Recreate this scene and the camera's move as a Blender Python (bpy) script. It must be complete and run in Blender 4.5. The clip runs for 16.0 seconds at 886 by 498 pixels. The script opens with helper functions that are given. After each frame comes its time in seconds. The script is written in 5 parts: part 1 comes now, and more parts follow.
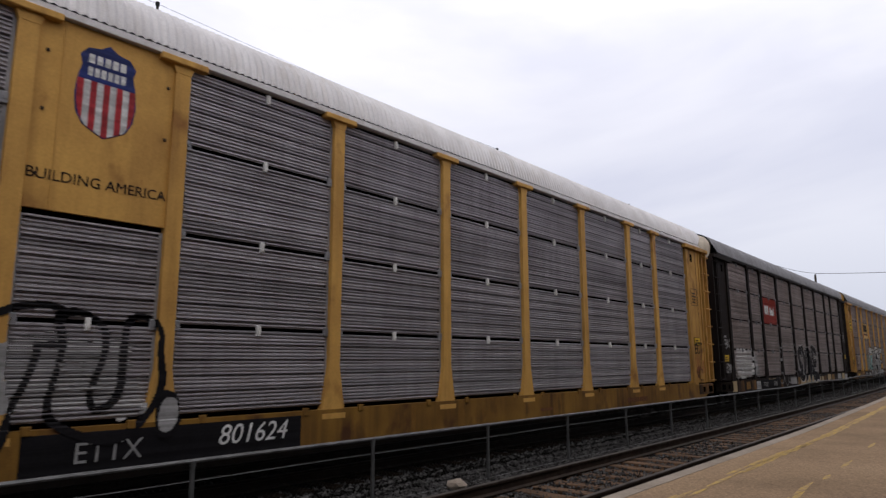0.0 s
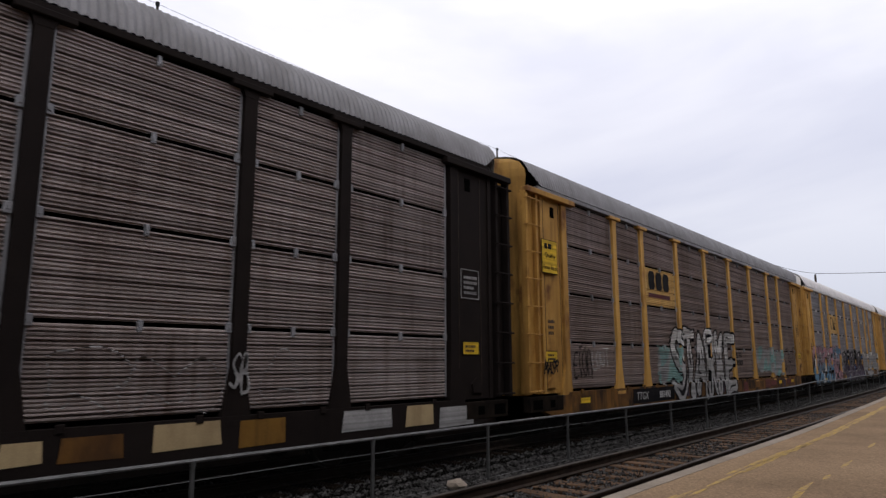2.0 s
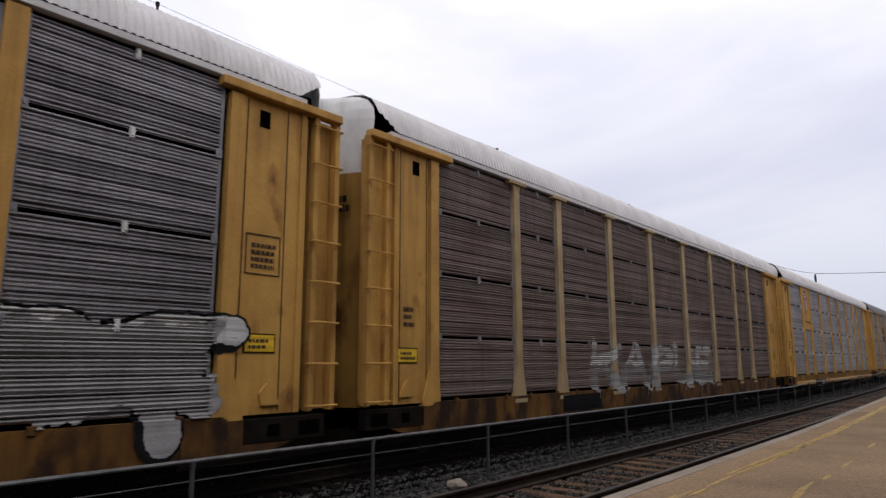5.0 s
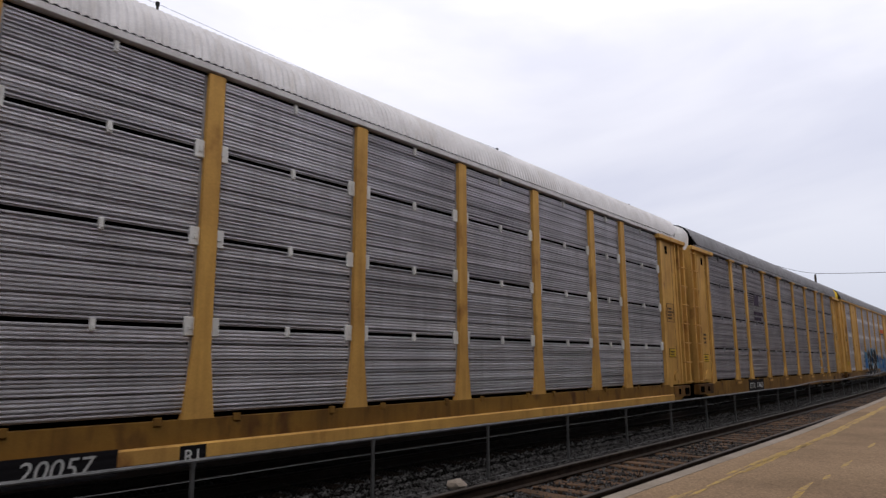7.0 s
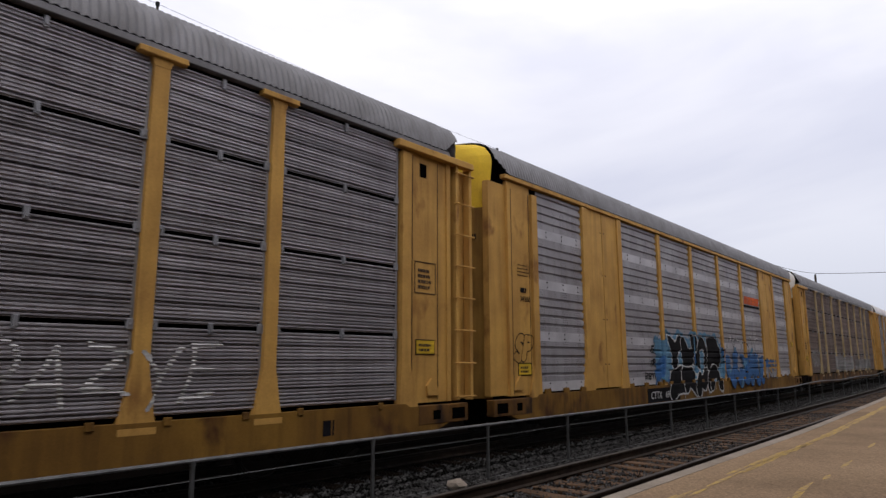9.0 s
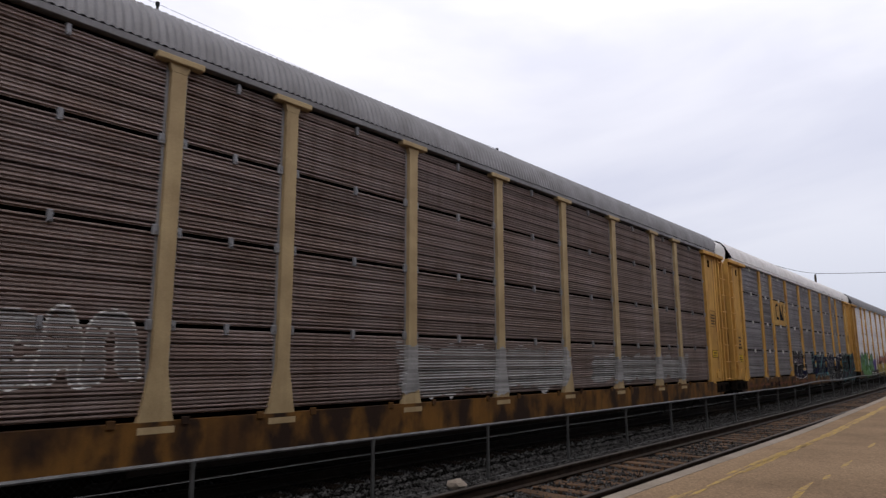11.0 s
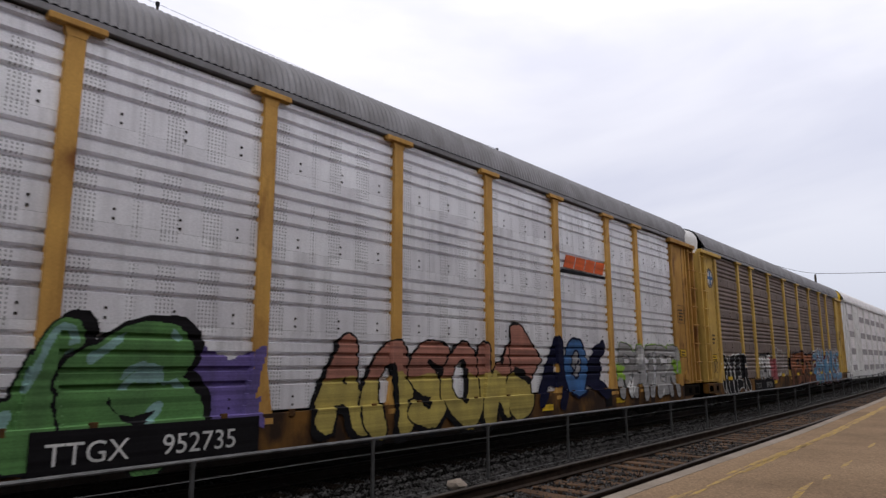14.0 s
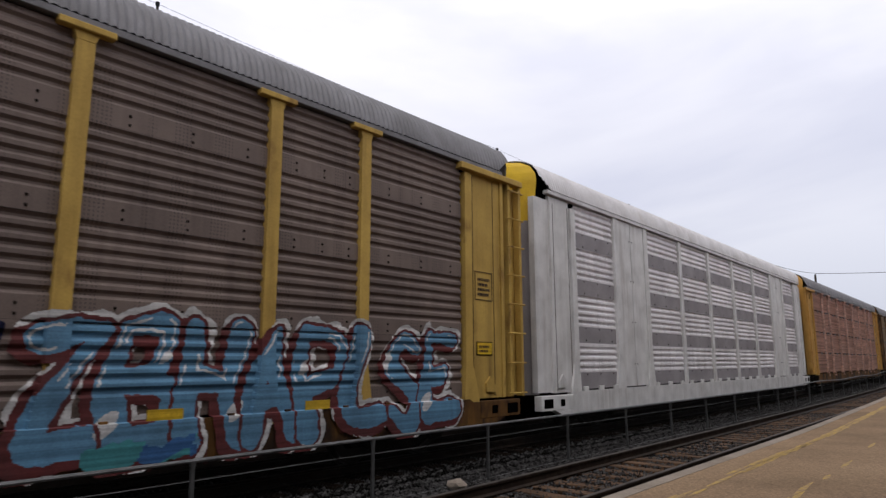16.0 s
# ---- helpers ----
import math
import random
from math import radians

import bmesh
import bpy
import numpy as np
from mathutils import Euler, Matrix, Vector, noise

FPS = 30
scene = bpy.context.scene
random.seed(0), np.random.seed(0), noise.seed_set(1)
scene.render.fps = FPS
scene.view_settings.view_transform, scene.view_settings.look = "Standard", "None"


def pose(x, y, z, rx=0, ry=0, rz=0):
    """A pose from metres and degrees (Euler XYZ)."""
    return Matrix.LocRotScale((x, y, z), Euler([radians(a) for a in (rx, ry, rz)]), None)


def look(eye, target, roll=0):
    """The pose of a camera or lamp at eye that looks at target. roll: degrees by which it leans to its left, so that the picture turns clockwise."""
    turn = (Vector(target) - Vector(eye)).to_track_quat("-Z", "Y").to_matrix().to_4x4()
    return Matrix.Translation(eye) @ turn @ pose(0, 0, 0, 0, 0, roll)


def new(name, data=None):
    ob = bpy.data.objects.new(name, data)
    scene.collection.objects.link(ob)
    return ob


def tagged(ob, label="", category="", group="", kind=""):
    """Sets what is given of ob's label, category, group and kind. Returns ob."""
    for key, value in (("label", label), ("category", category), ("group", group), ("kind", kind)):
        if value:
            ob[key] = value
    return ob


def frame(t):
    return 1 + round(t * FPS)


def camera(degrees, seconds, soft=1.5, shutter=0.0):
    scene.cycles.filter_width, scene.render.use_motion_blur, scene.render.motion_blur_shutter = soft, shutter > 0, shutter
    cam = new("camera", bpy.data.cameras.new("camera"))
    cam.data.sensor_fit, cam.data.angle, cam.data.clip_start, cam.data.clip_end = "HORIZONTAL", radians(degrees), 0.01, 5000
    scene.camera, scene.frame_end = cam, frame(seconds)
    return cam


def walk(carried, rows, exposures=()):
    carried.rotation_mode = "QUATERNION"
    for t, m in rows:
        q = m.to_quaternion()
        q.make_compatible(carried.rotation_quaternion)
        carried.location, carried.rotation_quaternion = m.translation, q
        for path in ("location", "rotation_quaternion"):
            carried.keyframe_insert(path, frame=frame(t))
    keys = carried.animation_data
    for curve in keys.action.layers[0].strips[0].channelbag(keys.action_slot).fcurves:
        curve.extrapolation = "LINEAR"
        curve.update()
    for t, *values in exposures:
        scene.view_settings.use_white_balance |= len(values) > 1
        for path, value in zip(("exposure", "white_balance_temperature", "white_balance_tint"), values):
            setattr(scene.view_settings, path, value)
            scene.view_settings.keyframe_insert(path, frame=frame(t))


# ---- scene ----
cam = camera(67.76, 16.0, soft=1.4, shutter=0.04)
CAM = pose(0, 0, 1.68, 90 + 9.748, 0.167, 40.059 - 90)
walk(cam, [(0.0, CAM), (16.0, CAM)], exposures=[(0.0, 0.0), (16.0, 0.0)])

# ---- light: a bright overcast sky ----
world = bpy.data.worlds.new("overcast_sky")
scene.world = world
world.use_nodes = True
wn, wl = world.node_tree.nodes, world.node_tree.links
wn.clear()


def wnode(kind, **props):
    n = wn.new(kind)
    for k, v in props.items():
        n.inputs[k].default_value = v
    return n


w_out = wn.new("ShaderNodeOutputWorld")
w_bg = wnode("ShaderNodeBackground", Strength=1.22)
w_sky = wn.new("ShaderNodeTexSky")
w_sky.sky_type, w_sky.sun_disc = "NISHITA", False
w_sky.sun_elevation, w_sky.sun_rotation = radians(52), radians(150)
w_dim = wn.new("ShaderNodeMix")
w_dim.data_type, w_dim.blend_type = "RGBA", "MULTIPLY"
w_dim.inputs[0].default_value = 1.0
w_dim.inputs[7].default_value = (0.1, 0.1, 0.1, 1)
w_co = wn.new("ShaderNodeTexCoord")
w_sep = wn.new("ShaderNodeSeparateXYZ")
w_map = wn.new("ShaderNodeMapping")
w_map.inputs["Scale"].default_value = (1, 1, 3.2)
w_noise = wnode("ShaderNodeTexNoise", Scale=1.7, Detail=5.0, Roughness=0.5, Distortion=0.4)
w_ramp = wn.new("ShaderNodeValToRGB")
w_ramp.color_ramp.elements[0].position, w_ramp.color_ramp.elements[1].position = 0.02, 0.5
w_ramp.color_ramp.elements[0].color = (0.48, 0.505, 0.61, 1)
w_ramp.color_ramp.elements[1].color = (1.015, 1.0, 1.05, 1)
w_cl = wn.new("ShaderNodeValToRGB")
w_cl.color_ramp.elements[0].position, w_cl.color_ramp.elements[1].position = 0.34, 0.62
w_cl.color_ramp.elements[0].color = (0.80, 0.81, 0.87, 1)
w_cl.color_ramp.elements[1].color = (1.04, 1.03, 1.02, 1)
w_mul = wn.new("ShaderNodeMix")
w_mul.data_type, w_mul.blend_type = "RGBA", "MULTIPLY"
w_mul.inputs[0].default_value = 1.0
w_mix = wn.new("ShaderNodeMix")
w_mix.data_type = "RGBA"
w_mix.inputs[0].default_value = 0.93
wl.new(w_co.outputs["Generated"], w_sep.inputs[0])
wl.new(w_co.outputs["Generated"], w_map.inputs[0])
wl.new(w_map.outputs[0], w_noise.inputs["Vector"])
wl.new(w_sep.outputs[2], w_ramp.inputs[0])
wl.new(w_noise.outputs[0], w_cl.inputs[0])
wl.new(w_ramp.outputs[0], w_mul.inputs[6])
wl.new(w_cl.outputs[0], w_mul.inputs[7])
wl.new(w_sky.outputs[0], w_dim.inputs[6])
wl.new(w_dim.outputs[2], w_mix.inputs[6])
wl.new(w_mul.outputs[2], w_mix.inputs[7])
wl.new(w_mix.outputs[2], w_bg.inputs[0])
wl.new(w_bg.outputs[0], w_out.inputs[0])

sun_data = bpy.data.lights.new("sun", "SUN")
sun_data.energy, sun_data.angle, sun_data.color = 0.55, radians(30), (1.0, 0.97, 0.93)
sun = new("sun", sun_data)
sun.matrix_world = look((0, 0, 40), (9, 16, 0))


# ---- materials ----
def material(name, colour, second=None, rough=0.6, metal=0.0, scale=2.0, stretch=(1, 1, 1), mix=(0.35, 0.65),
             grain=0.12, grain_scale=60.0, bump=0.15, bump_scale=90.0, streak=None, streak_amount=0.5, holes=0.0, lines=0.0, gloss=0.14, stain=None, stain_from=0.54):
    """Two scales of variation, fine relief, and downward streaks in a third colour where given."""
    m = bpy.data.materials.new(name)
    m.use_nodes = True
    nt = m.node_tree
    nd, lk = nt.nodes, nt.links
    b = nd["Principled BSDF"]
    b.inputs["Metallic"].default_value = metal
    b.inputs["Specular IOR Level"].default_value = gloss
    co, info = nd.new("ShaderNodeTexCoord"), nd.new("ShaderNodeObjectInfo")
    mul = nd.new("ShaderNodeMath")
    mul.operation = "MULTIPLY"
    mul.inputs[1].default_value = 37.0
    lk.new(info.outputs["Random"], mul.inputs[0])

    def noise_at(sc, st, detail=4.0):
        mp = nd.new("ShaderNodeMapping")
        mp.inputs["Scale"].default_value = st
        n = nd.new("ShaderNodeTexNoise")
        n.noise_dimensions = "4D"
        n.inputs["Scale"].default_value, n.inputs["Detail"].default_value = sc, detail
        lk.new(co.outputs["Object"], mp.inputs[0])
        lk.new(mp.outputs[0], n.inputs["Vector"])
        lk.new(mul.outputs[0], n.inputs["W"])
        return n

    def blend(fac, a, c, kind="MIX"):
        x = nd.new("ShaderNodeMix")
        x.data_type, x.blend_type = "RGBA", kind
        for sock, v in ((0, fac), (6, a), (7, c)):
            if isinstance(v, (int, float)):
                x.inputs[sock].default_value = v
            elif isinstance(v, tuple):
                x.inputs[sock].default_value = (*v[:3], 1)
            else:
                lk.new(v, x.inputs[sock])
        return x.outputs[2]

    def ramp(fac, lo, hi):
        r = nd.new("ShaderNodeMapRange")
        r.inputs[1].default_value, r.inputs[2].default_value = lo, hi
        lk.new(fac, r.inputs[0])
        return r.outputs[0]

    second = second or tuple(c * 0.72 for c in colour)
    big = noise_at(scale, stretch)
    col = blend(ramp(big.outputs[0], *mix), colour, second)
    if streak:
        s = noise_at(1.0, (7.0, 7.0, 0.45), 3.0)
        patch = noise_at(0.5, (1, 1, 1), 2.0)
        f = nd.new("ShaderNodeMath")
        f.operation = "MULTIPLY"
        lk.new(ramp(s.outputs[0], 0.45, 0.75), f.inputs[0])
        f.inputs[1].default_value = streak_amount
        f2 = nd.new("ShaderNodeMath")
        f2.operation = "MULTIPLY"
        lk.new(f.outputs[0], f2.inputs[0])
        lk.new(ramp(patch.outputs[0], 0.3, 0.7), f2.inputs[1])
        col = blend(f2.outputs[0], col, streak)
    if stain:
        # ragged blotches of rust and grime
        sn = noise_at(2.1, (1.0, 1.0, 0.6), 8.0)
        col = blend(ramp(sn.outputs[0], stain_from, stain_from + 0.13), col, stain)
    fine = noise_at(grain_scale, (1, 1, 1), 2.0)
    g = nd.new("ShaderNodeMapRange")
    g.inputs[1].default_value, g.inputs[2].default_value = 0.25, 0.75
    g.inputs[3].default_value, g.inputs[4].default_value = 1 - grain, 1 + grain
    lk.new(fine.outputs[0], g.inputs[0])
    comb = nd.new("ShaderNodeCombineColor")
    for i in range(3):
        lk.new(g.outputs[0], comb.inputs[i])
    col = blend(1.0, col, comb.outputs[0], "MULTIPLY")
    if lines:
        # uneven darker and lighter lines, stretched sideways
        ln = noise_at(1.0, (0.12, 1.0, 17.0), 3.0)
        lr = nd.new("ShaderNodeMapRange")
        lr.inputs[1].default_value, lr.inputs[2].default_value = 0.35, 0.62
        lr.inputs[3].default_value, lr.inputs[4].default_value = 1 - lines, 1 + 0.45 * lines
        lk.new(ln.outputs[0], lr.inputs[0])
        lc = nd.new("ShaderNodeCombineColor")
        for i in range(3):
            lk.new(lr.outputs[0], lc.inputs[i])
        col = blend(1.0, col, lc.outputs[0], "MULTIPLY")
    if holes:
        # rows of punched holes, in clusters along the sheet
        sx = nd.new("ShaderNodeSeparateXYZ")
        lk.new(co.outputs["Object"], sx.inputs[0])

        def wave(sock, per, hi):
            a = nd.new("ShaderNodeMath")
            a.operation = "MULTIPLY"
            a.inputs[1].default_value = 2 * math.pi / per
            lk.new(sock, a.inputs[0])
            s2 = nd.new("ShaderNodeMath")
            s2.operation = "SINE"
            lk.new(a.outputs[0], s2.inputs[0])
            return ramp(s2.outputs[0], hi, hi + 0.25)

        def prod(a, c):
            x = nd.new("ShaderNodeMath")
            x.operation = "MULTIPLY"
            lk.new(a, x.inputs[0])
            lk.new(c, x.inputs[1])
            return x.outputs[0]

        h = prod(prod(wave(sx.outputs[0], 0.052, 0.5), wave(sx.outputs[2], 0.05, -0.1)), prod(wave(sx.outputs[0], 0.55, -0.3), wave(sx.outputs[0], 0.83, -0.75)))
        h = prod(h, wave(sx.outputs[2], 1.19, -0.85))
        hm = nd.new("ShaderNodeMath")
        hm.operation = "MULTIPLY"
        hm.inputs[1].default_value = holes
        lk.new(h, hm.inputs[0])
        col = blend(hm.outputs[0], col, (0.02, 0.02, 0.022))
    lk.new(col, b.inputs["Base Color"])
    rr = nd.new("ShaderNodeMapRange")
    rr.inputs[3].default_value, rr.inputs[4].default_value = max(0.05, rough - 0.12), min(1.0, rough + 0.12)
    lk.new(big.outputs[0], rr.inputs[0])
    lk.new(rr.outputs[0], b.inputs["Roughness"])
    if bump:
        bn = noise_at(bump_scale, (1, 1, 1), 3.0)
        bp = nd.new("ShaderNodeBump")
        bp.inputs["Strength"].default_value, bp.inputs["Distance"].default_value = bump, 0.01
        lk.new(bn.outputs[0], bp.inputs["Height"])
        lk.new(bp.outputs[0], b.inputs["Normal"])
    return m


BRIGHT_YELLOW = material("bright_yellow_paint", (0.75, 0.50, 0.04), (0.6, 0.38, 0.04), rough=0.5)
RUST = (0.10, 0.045, 0.02)
GRIME = (0.05, 0.042, 0.038)
YELLOW = material("weathered_yellow_paint", (0.575, 0.328, 0.0862), (0.448, 0.247, 0.069), rough=0.6, scale=1.6, grain=0.1, grain_scale=35, streak=(0.12, 0.055, 0.022), streak_amount=0.65, stain=(0.21, 0.092, 0.03), stain_from=0.60)
OLD_YELLOW = material("dirty_yellow_paint", (0.20, 0.095, 0.022), (0.075, 0.036, 0.014), rough=0.7, scale=1.2, streak=(0.02, 0.014, 0.012), streak_amount=1.0, stain=(0.028, 0.016, 0.011), stain_from=0.46)
GRIMY_SILL = material("grimy_yellow_sill", (0.235, 0.124, 0.025), (0.145, 0.072, 0.017), rough=0.65, scale=1.0, streak=(0.05, 0.024, 0.012), streak_amount=1.0, stain=(0.07, 0.03, 0.013), stain_from=0.55)
# End-door yellow: grime, plus the shade between cars put into the colour.
SHADED_END = material("grimy_shaded_door_yellow", (0.36, 0.205, 0.052), (0.25, 0.135, 0.035), rough=0.65, scale=1.3, streak=(0.06, 0.03, 0.014), streak_amount=0.9, stain=(0.10, 0.045, 0.017), stain_from=0.56)
LEMON = material("weathered_lemon_yellow_paint", (0.56, 0.37, 0.095), (0.44, 0.285, 0.075), rough=0.6, scale=1.6, grain=0.1, grain_scale=35, streak=(0.12, 0.07, 0.03), streak_amount=0.65, stain=(0.22, 0.12, 0.04), stain_from=0.60)
CREAM = material("stained_cream_paint", (0.60, 0.53, 0.43), (0.48, 0.42, 0.34), rough=0.6, streak=(0.2, 0.13, 0.08), streak_amount=0.7)
END_YELLOW = material("rust_streaked_yellow_paint", (0.46, 0.255, 0.064), (0.34, 0.18, 0.046), rough=0.65, scale=1.4, grain=0.1, grain_scale=35, streak=(0.09, 0.04, 0.017), streak_amount=0.85, stain=(0.15, 0.064, 0.022), stain_from=0.56)
PALE_YELLOW = material("faded_cream_paint", (0.45, 0.34, 0.19), (0.34, 0.25, 0.14), rough=0.65, streak=RUST, streak_amount=0.5)
BLACK_PAINT = material("weathered_black_paint", (0.0125, 0.0098, 0.0092), (0.017, 0.013, 0.012), rough=0.65, streak=(0.02, 0.015, 0.013), streak_amount=0.5, gloss=0.04)
WHITE_PAINT = material("weathered_white_paint", (0.739, 0.728, 0.717), (0.582, 0.571, 0.56), rough=0.5, streak=(0.25, 0.2, 0.16), streak_amount=0.5)
GALV = material("galvanised_edge", (0.31, 0.31, 0.33), (0.20, 0.20, 0.215), rough=0.5, metal=0.3)
CLIP = material("pale_zinc_clip", (0.74, 0.73, 0.71), (0.55, 0.54, 0.52), rough=0.55, metal=0.1)
# Near-black that puts the shade of gaps, holes and the car inside into colour.
SHADE_BLACK = material("near_black_shade", (0.003, 0.003, 0.003), rough=1.0, bump=0, gloss=0.0)
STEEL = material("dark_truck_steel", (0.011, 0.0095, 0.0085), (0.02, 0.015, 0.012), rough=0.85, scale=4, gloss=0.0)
WHEEL = material("worn_wheel_steel", (0.06, 0.052, 0.046), (0.03, 0.026, 0.023), rough=0.5, metal=0.6)
ROOF_GREY = material("weathered_grey_roof", (0.22, 0.215, 0.225), (0.17, 0.165, 0.17), rough=0.5, metal=0.25, streak=(0.10, 0.09, 0.085))
ROOF_WHITE = material("pale_galvanised_roof", (0.66, 0.64, 0.64), (0.55, 0.53, 0.53), rough=0.5, metal=0.1, streak=(0.42, 0.36, 0.30), streak_amount=0.5)
PANEL = {
    "grey": material("grey_corrugated_steel", (0.428, 0.41, 0.437), (0.328, 0.309, 0.328), rough=0.5, metal=0.3, scale=1.1, streak=(0.13, 0.11, 0.11), lines=0.45),
    "light": material("light_galvanised_steel", (0.597, 0.588, 0.623), (0.474, 0.465, 0.491), rough=0.45, metal=0.35, scale=1.1, streak=(0.2, 0.19, 0.19), lines=0.45),
    "brown": material("rusty_brown_corrugated_steel", (0.375, 0.325, 0.315), (0.275, 0.232, 0.22), rough=0.6, metal=0.2, scale=0.9, streak=(0.09, 0.05, 0.035), streak_amount=0.8, lines=0.45),
    "taupe": material("dusty_brown_corrugated_steel", (0.305, 0.248, 0.236), (0.235, 0.178, 0.157), rough=0.6, metal=0.2, scale=0.9, streak=(0.11, 0.07, 0.05), streak_amount=0.7, lines=0.45),
    "dark": material("dark_grey_corrugated_steel", (0.37, 0.36, 0.385), (0.285, 0.27, 0.29), rough=0.5, metal=0.3, scale=1.0, streak=(0.08, 0.07, 0.07), lines=0.45),
    "silver": material("silver_punched_steel", (0.90, 0.90, 0.93), (0.72, 0.71, 0.745), rough=0.45, metal=0.3, scale=0.8, streak=(0.26, 0.25, 0.26), holes=0.8),
    "umber": material("dark_brown_punched_steel", (0.209, 0.162, 0.141), (0.154, 0.12, 0.108), rough=0.65, metal=0.15, scale=0.8, streak=(0.06, 0.045, 0.04), holes=0.55),
    "punched": material("grey_punched_steel", (0.406, 0.39, 0.413), (0.296, 0.281, 0.296), rough=0.55, metal=0.3, scale=0.8, streak=(0.12, 0.10, 0.10), holes=0.75),
    "band": material("bare_aluminium_band", (0.594, 0.581, 0.607), (0.436, 0.422, 0.449), rough=0.5, metal=0.3, scale=1.2),
    "dull": material("dull_grey_band", (0.34, 0.315, 0.325), (0.26, 0.24, 0.25), rough=0.6, scale=1.2),
    "pink": material("faded_pink_steel", (0.588, 0.35, 0.28), (0.448, 0.266, 0.21), rough=0.6, scale=0.7, streak=(0.2, 0.11, 0.07), lines=0.45),
    "tan": material("tan_corrugated_steel", (0.39, 0.299, 0.195), (0.286, 0.208, 0.13), rough=0.6, scale=0.7, streak=(0.14, 0.09, 0.05), lines=0.45),
    "white": material("white_punched_steel", (0.896, 0.868, 0.882), (0.7, 0.672, 0.686), rough=0.5, scale=0.9, streak=(0.32, 0.30, 0.30), holes=0.5),
    "logo_yellow": material("yellow_sign_paint", (0.74, 0.50, 0.19), (0.60, 0.40, 0.15), rough=0.55, streak=RUST),
    "logo_red": material("red_sign_paint", (0.36, 0.035, 0.02), (0.27, 0.03, 0.018), rough=0.55, streak=GRIME),
}
PAINT = {}


def paint(name, c):
    if name not in PAINT:
        dark = max(c) < 0.06
        PAINT[name] = material("spray_" + name, c, tuple(x * 0.62 + (0.002 if dark else 0.015) for x in c), rough=0.65, gloss=0.04 if dark else 0.14, scale=2.2, mix=(0.3, 0.7), grain=0.16, grain_scale=40, bump=0.05, streak=tuple(x * 0.35 + (0.008 if dark else 0.02) for x in c), streak_amount=0.6, lines=0.35)
    return PAINT[name]


for nm, c in (("black", (0.014, 0.013, 0.015)), ("white", (0.70, 0.69, 0.68)), ("pale", (0.36, 0.35, 0.35)), ("blue", (0.05, 0.15, 0.36)),
              ("sky", (0.13, 0.29, 0.45)), ("navy", (0.013, 0.014, 0.04)), ("pink", (0.50, 0.27, 0.32)), ("teal", (0.07, 0.30, 0.33)),
              ("green", (0.10, 0.24, 0.075)), ("lime", (0.30, 0.52, 0.06)), ("sand", (0.48, 0.38, 0.10)), ("red", (0.45, 0.06, 0.04)),
              ("orange", (0.36, 0.12, 0.045)), ("maroon", (0.13, 0.03, 0.03)), ("purple", (0.15, 0.11, 0.32)), ("salmon", (0.44, 0.19, 0.14)),
              ("yellow", (0.78, 0.50, 0.03)), ("violet", (0.05, 0.03, 0.06)), ("rose", (0.35, 0.09, 0.10)), ("mint", (0.25, 0.42, 0.40)),
              ("ink", (0.075, 0.045, 0.025)), ("grime", (0.04, 0.022, 0.014)), ("rust", (0.15, 0.052, 0.02)), ("signal", (0.72, 0.13, 0.03)), ("shield_blue", (0.022, 0.035, 0.16)), ("shield_red", (0.42, 0.03, 0.04))):
    paint(nm, c)
# Near-black bed: shade between stones and under the train put into the colour.
BALLAST = material("shaded_ballast_bed", (0.006, 0.0055, 0.005), (0.003, 0.0028, 0.0026), rough=0.95, scale=1.0, grain=0.5, grain_scale=25, bump=0.8, bump_scale=22, gloss=0.0)
STONE = material("grey_ballast_stone", (0.105, 0.10, 0.098), (0.008, 0.0075, 0.007), rough=0.9, scale=11.0, mix=(0.38, 0.6), grain=0.3, gloss=0.0)
RAIL = material("rusty_rail_steel", (0.0425, 0.029, 0.021), (0.025, 0.0175, 0.014), rough=0.6, metal=0.3, scale=6)
RAIL_TOP = material("dull_rail_head", (0.07, 0.058, 0.05), (0.04, 0.034, 0.03), rough=0.6, metal=0.3, scale=6)
TIE = material("weathered_timber_tie", (0.15, 0.088, 0.05), (0.04, 0.024, 0.015), rough=0.9, scale=3, stretch=(6, 0.7, 6), grain=0.3, bump=0.5, bump_scale=40)
# Ties under the train: its shade is put into the timber colour.
SHADED_TIE = material("shaded_timber_tie", (0.02, 0.014, 0.010), (0.012, 0.009, 0.007), rough=0.9, scale=3, stretch=(6, 0.7, 6), grain=0.3, bump=0.5, bump_scale=40, gloss=0.0)
SLAB = material("tan_platform_asphalt", (0.30, 0.205, 0.125), (0.20, 0.135, 0.083), rough=0.95, scale=0.8, grain=0.38, grain_scale=38, bump=0.45, bump_scale=50, mix=(0.3, 0.7), gloss=0.08)
EDGE = material("pale_concrete_edge", (0.31, 0.259, 0.213), (0.23, 0.19, 0.149), rough=0.9, scale=1.5, grain=0.2, bump=0.3)
WORN_YELLOW = material("worn_yellow_line_paint", (0.47, 0.31, 0.085), (0.30, 0.208, 0.122), rough=0.9, scale=7.0, grain=0.25)
GALV_TUBE = material("dull_galvanised_tube", (0.216, 0.216, 0.216), (0.144, 0.144, 0.144), rough=0.5, metal=0.5, scale=5)
POST_TUBE = material("dark_fence_post", (0.105, 0.105, 0.105), (0.07, 0.07, 0.07), rough=0.6, metal=0.4, scale=5)
MESH_WIRE = material("dark_mesh_wire", (0.024, 0.024, 0.024), rough=0.7, bump=0)
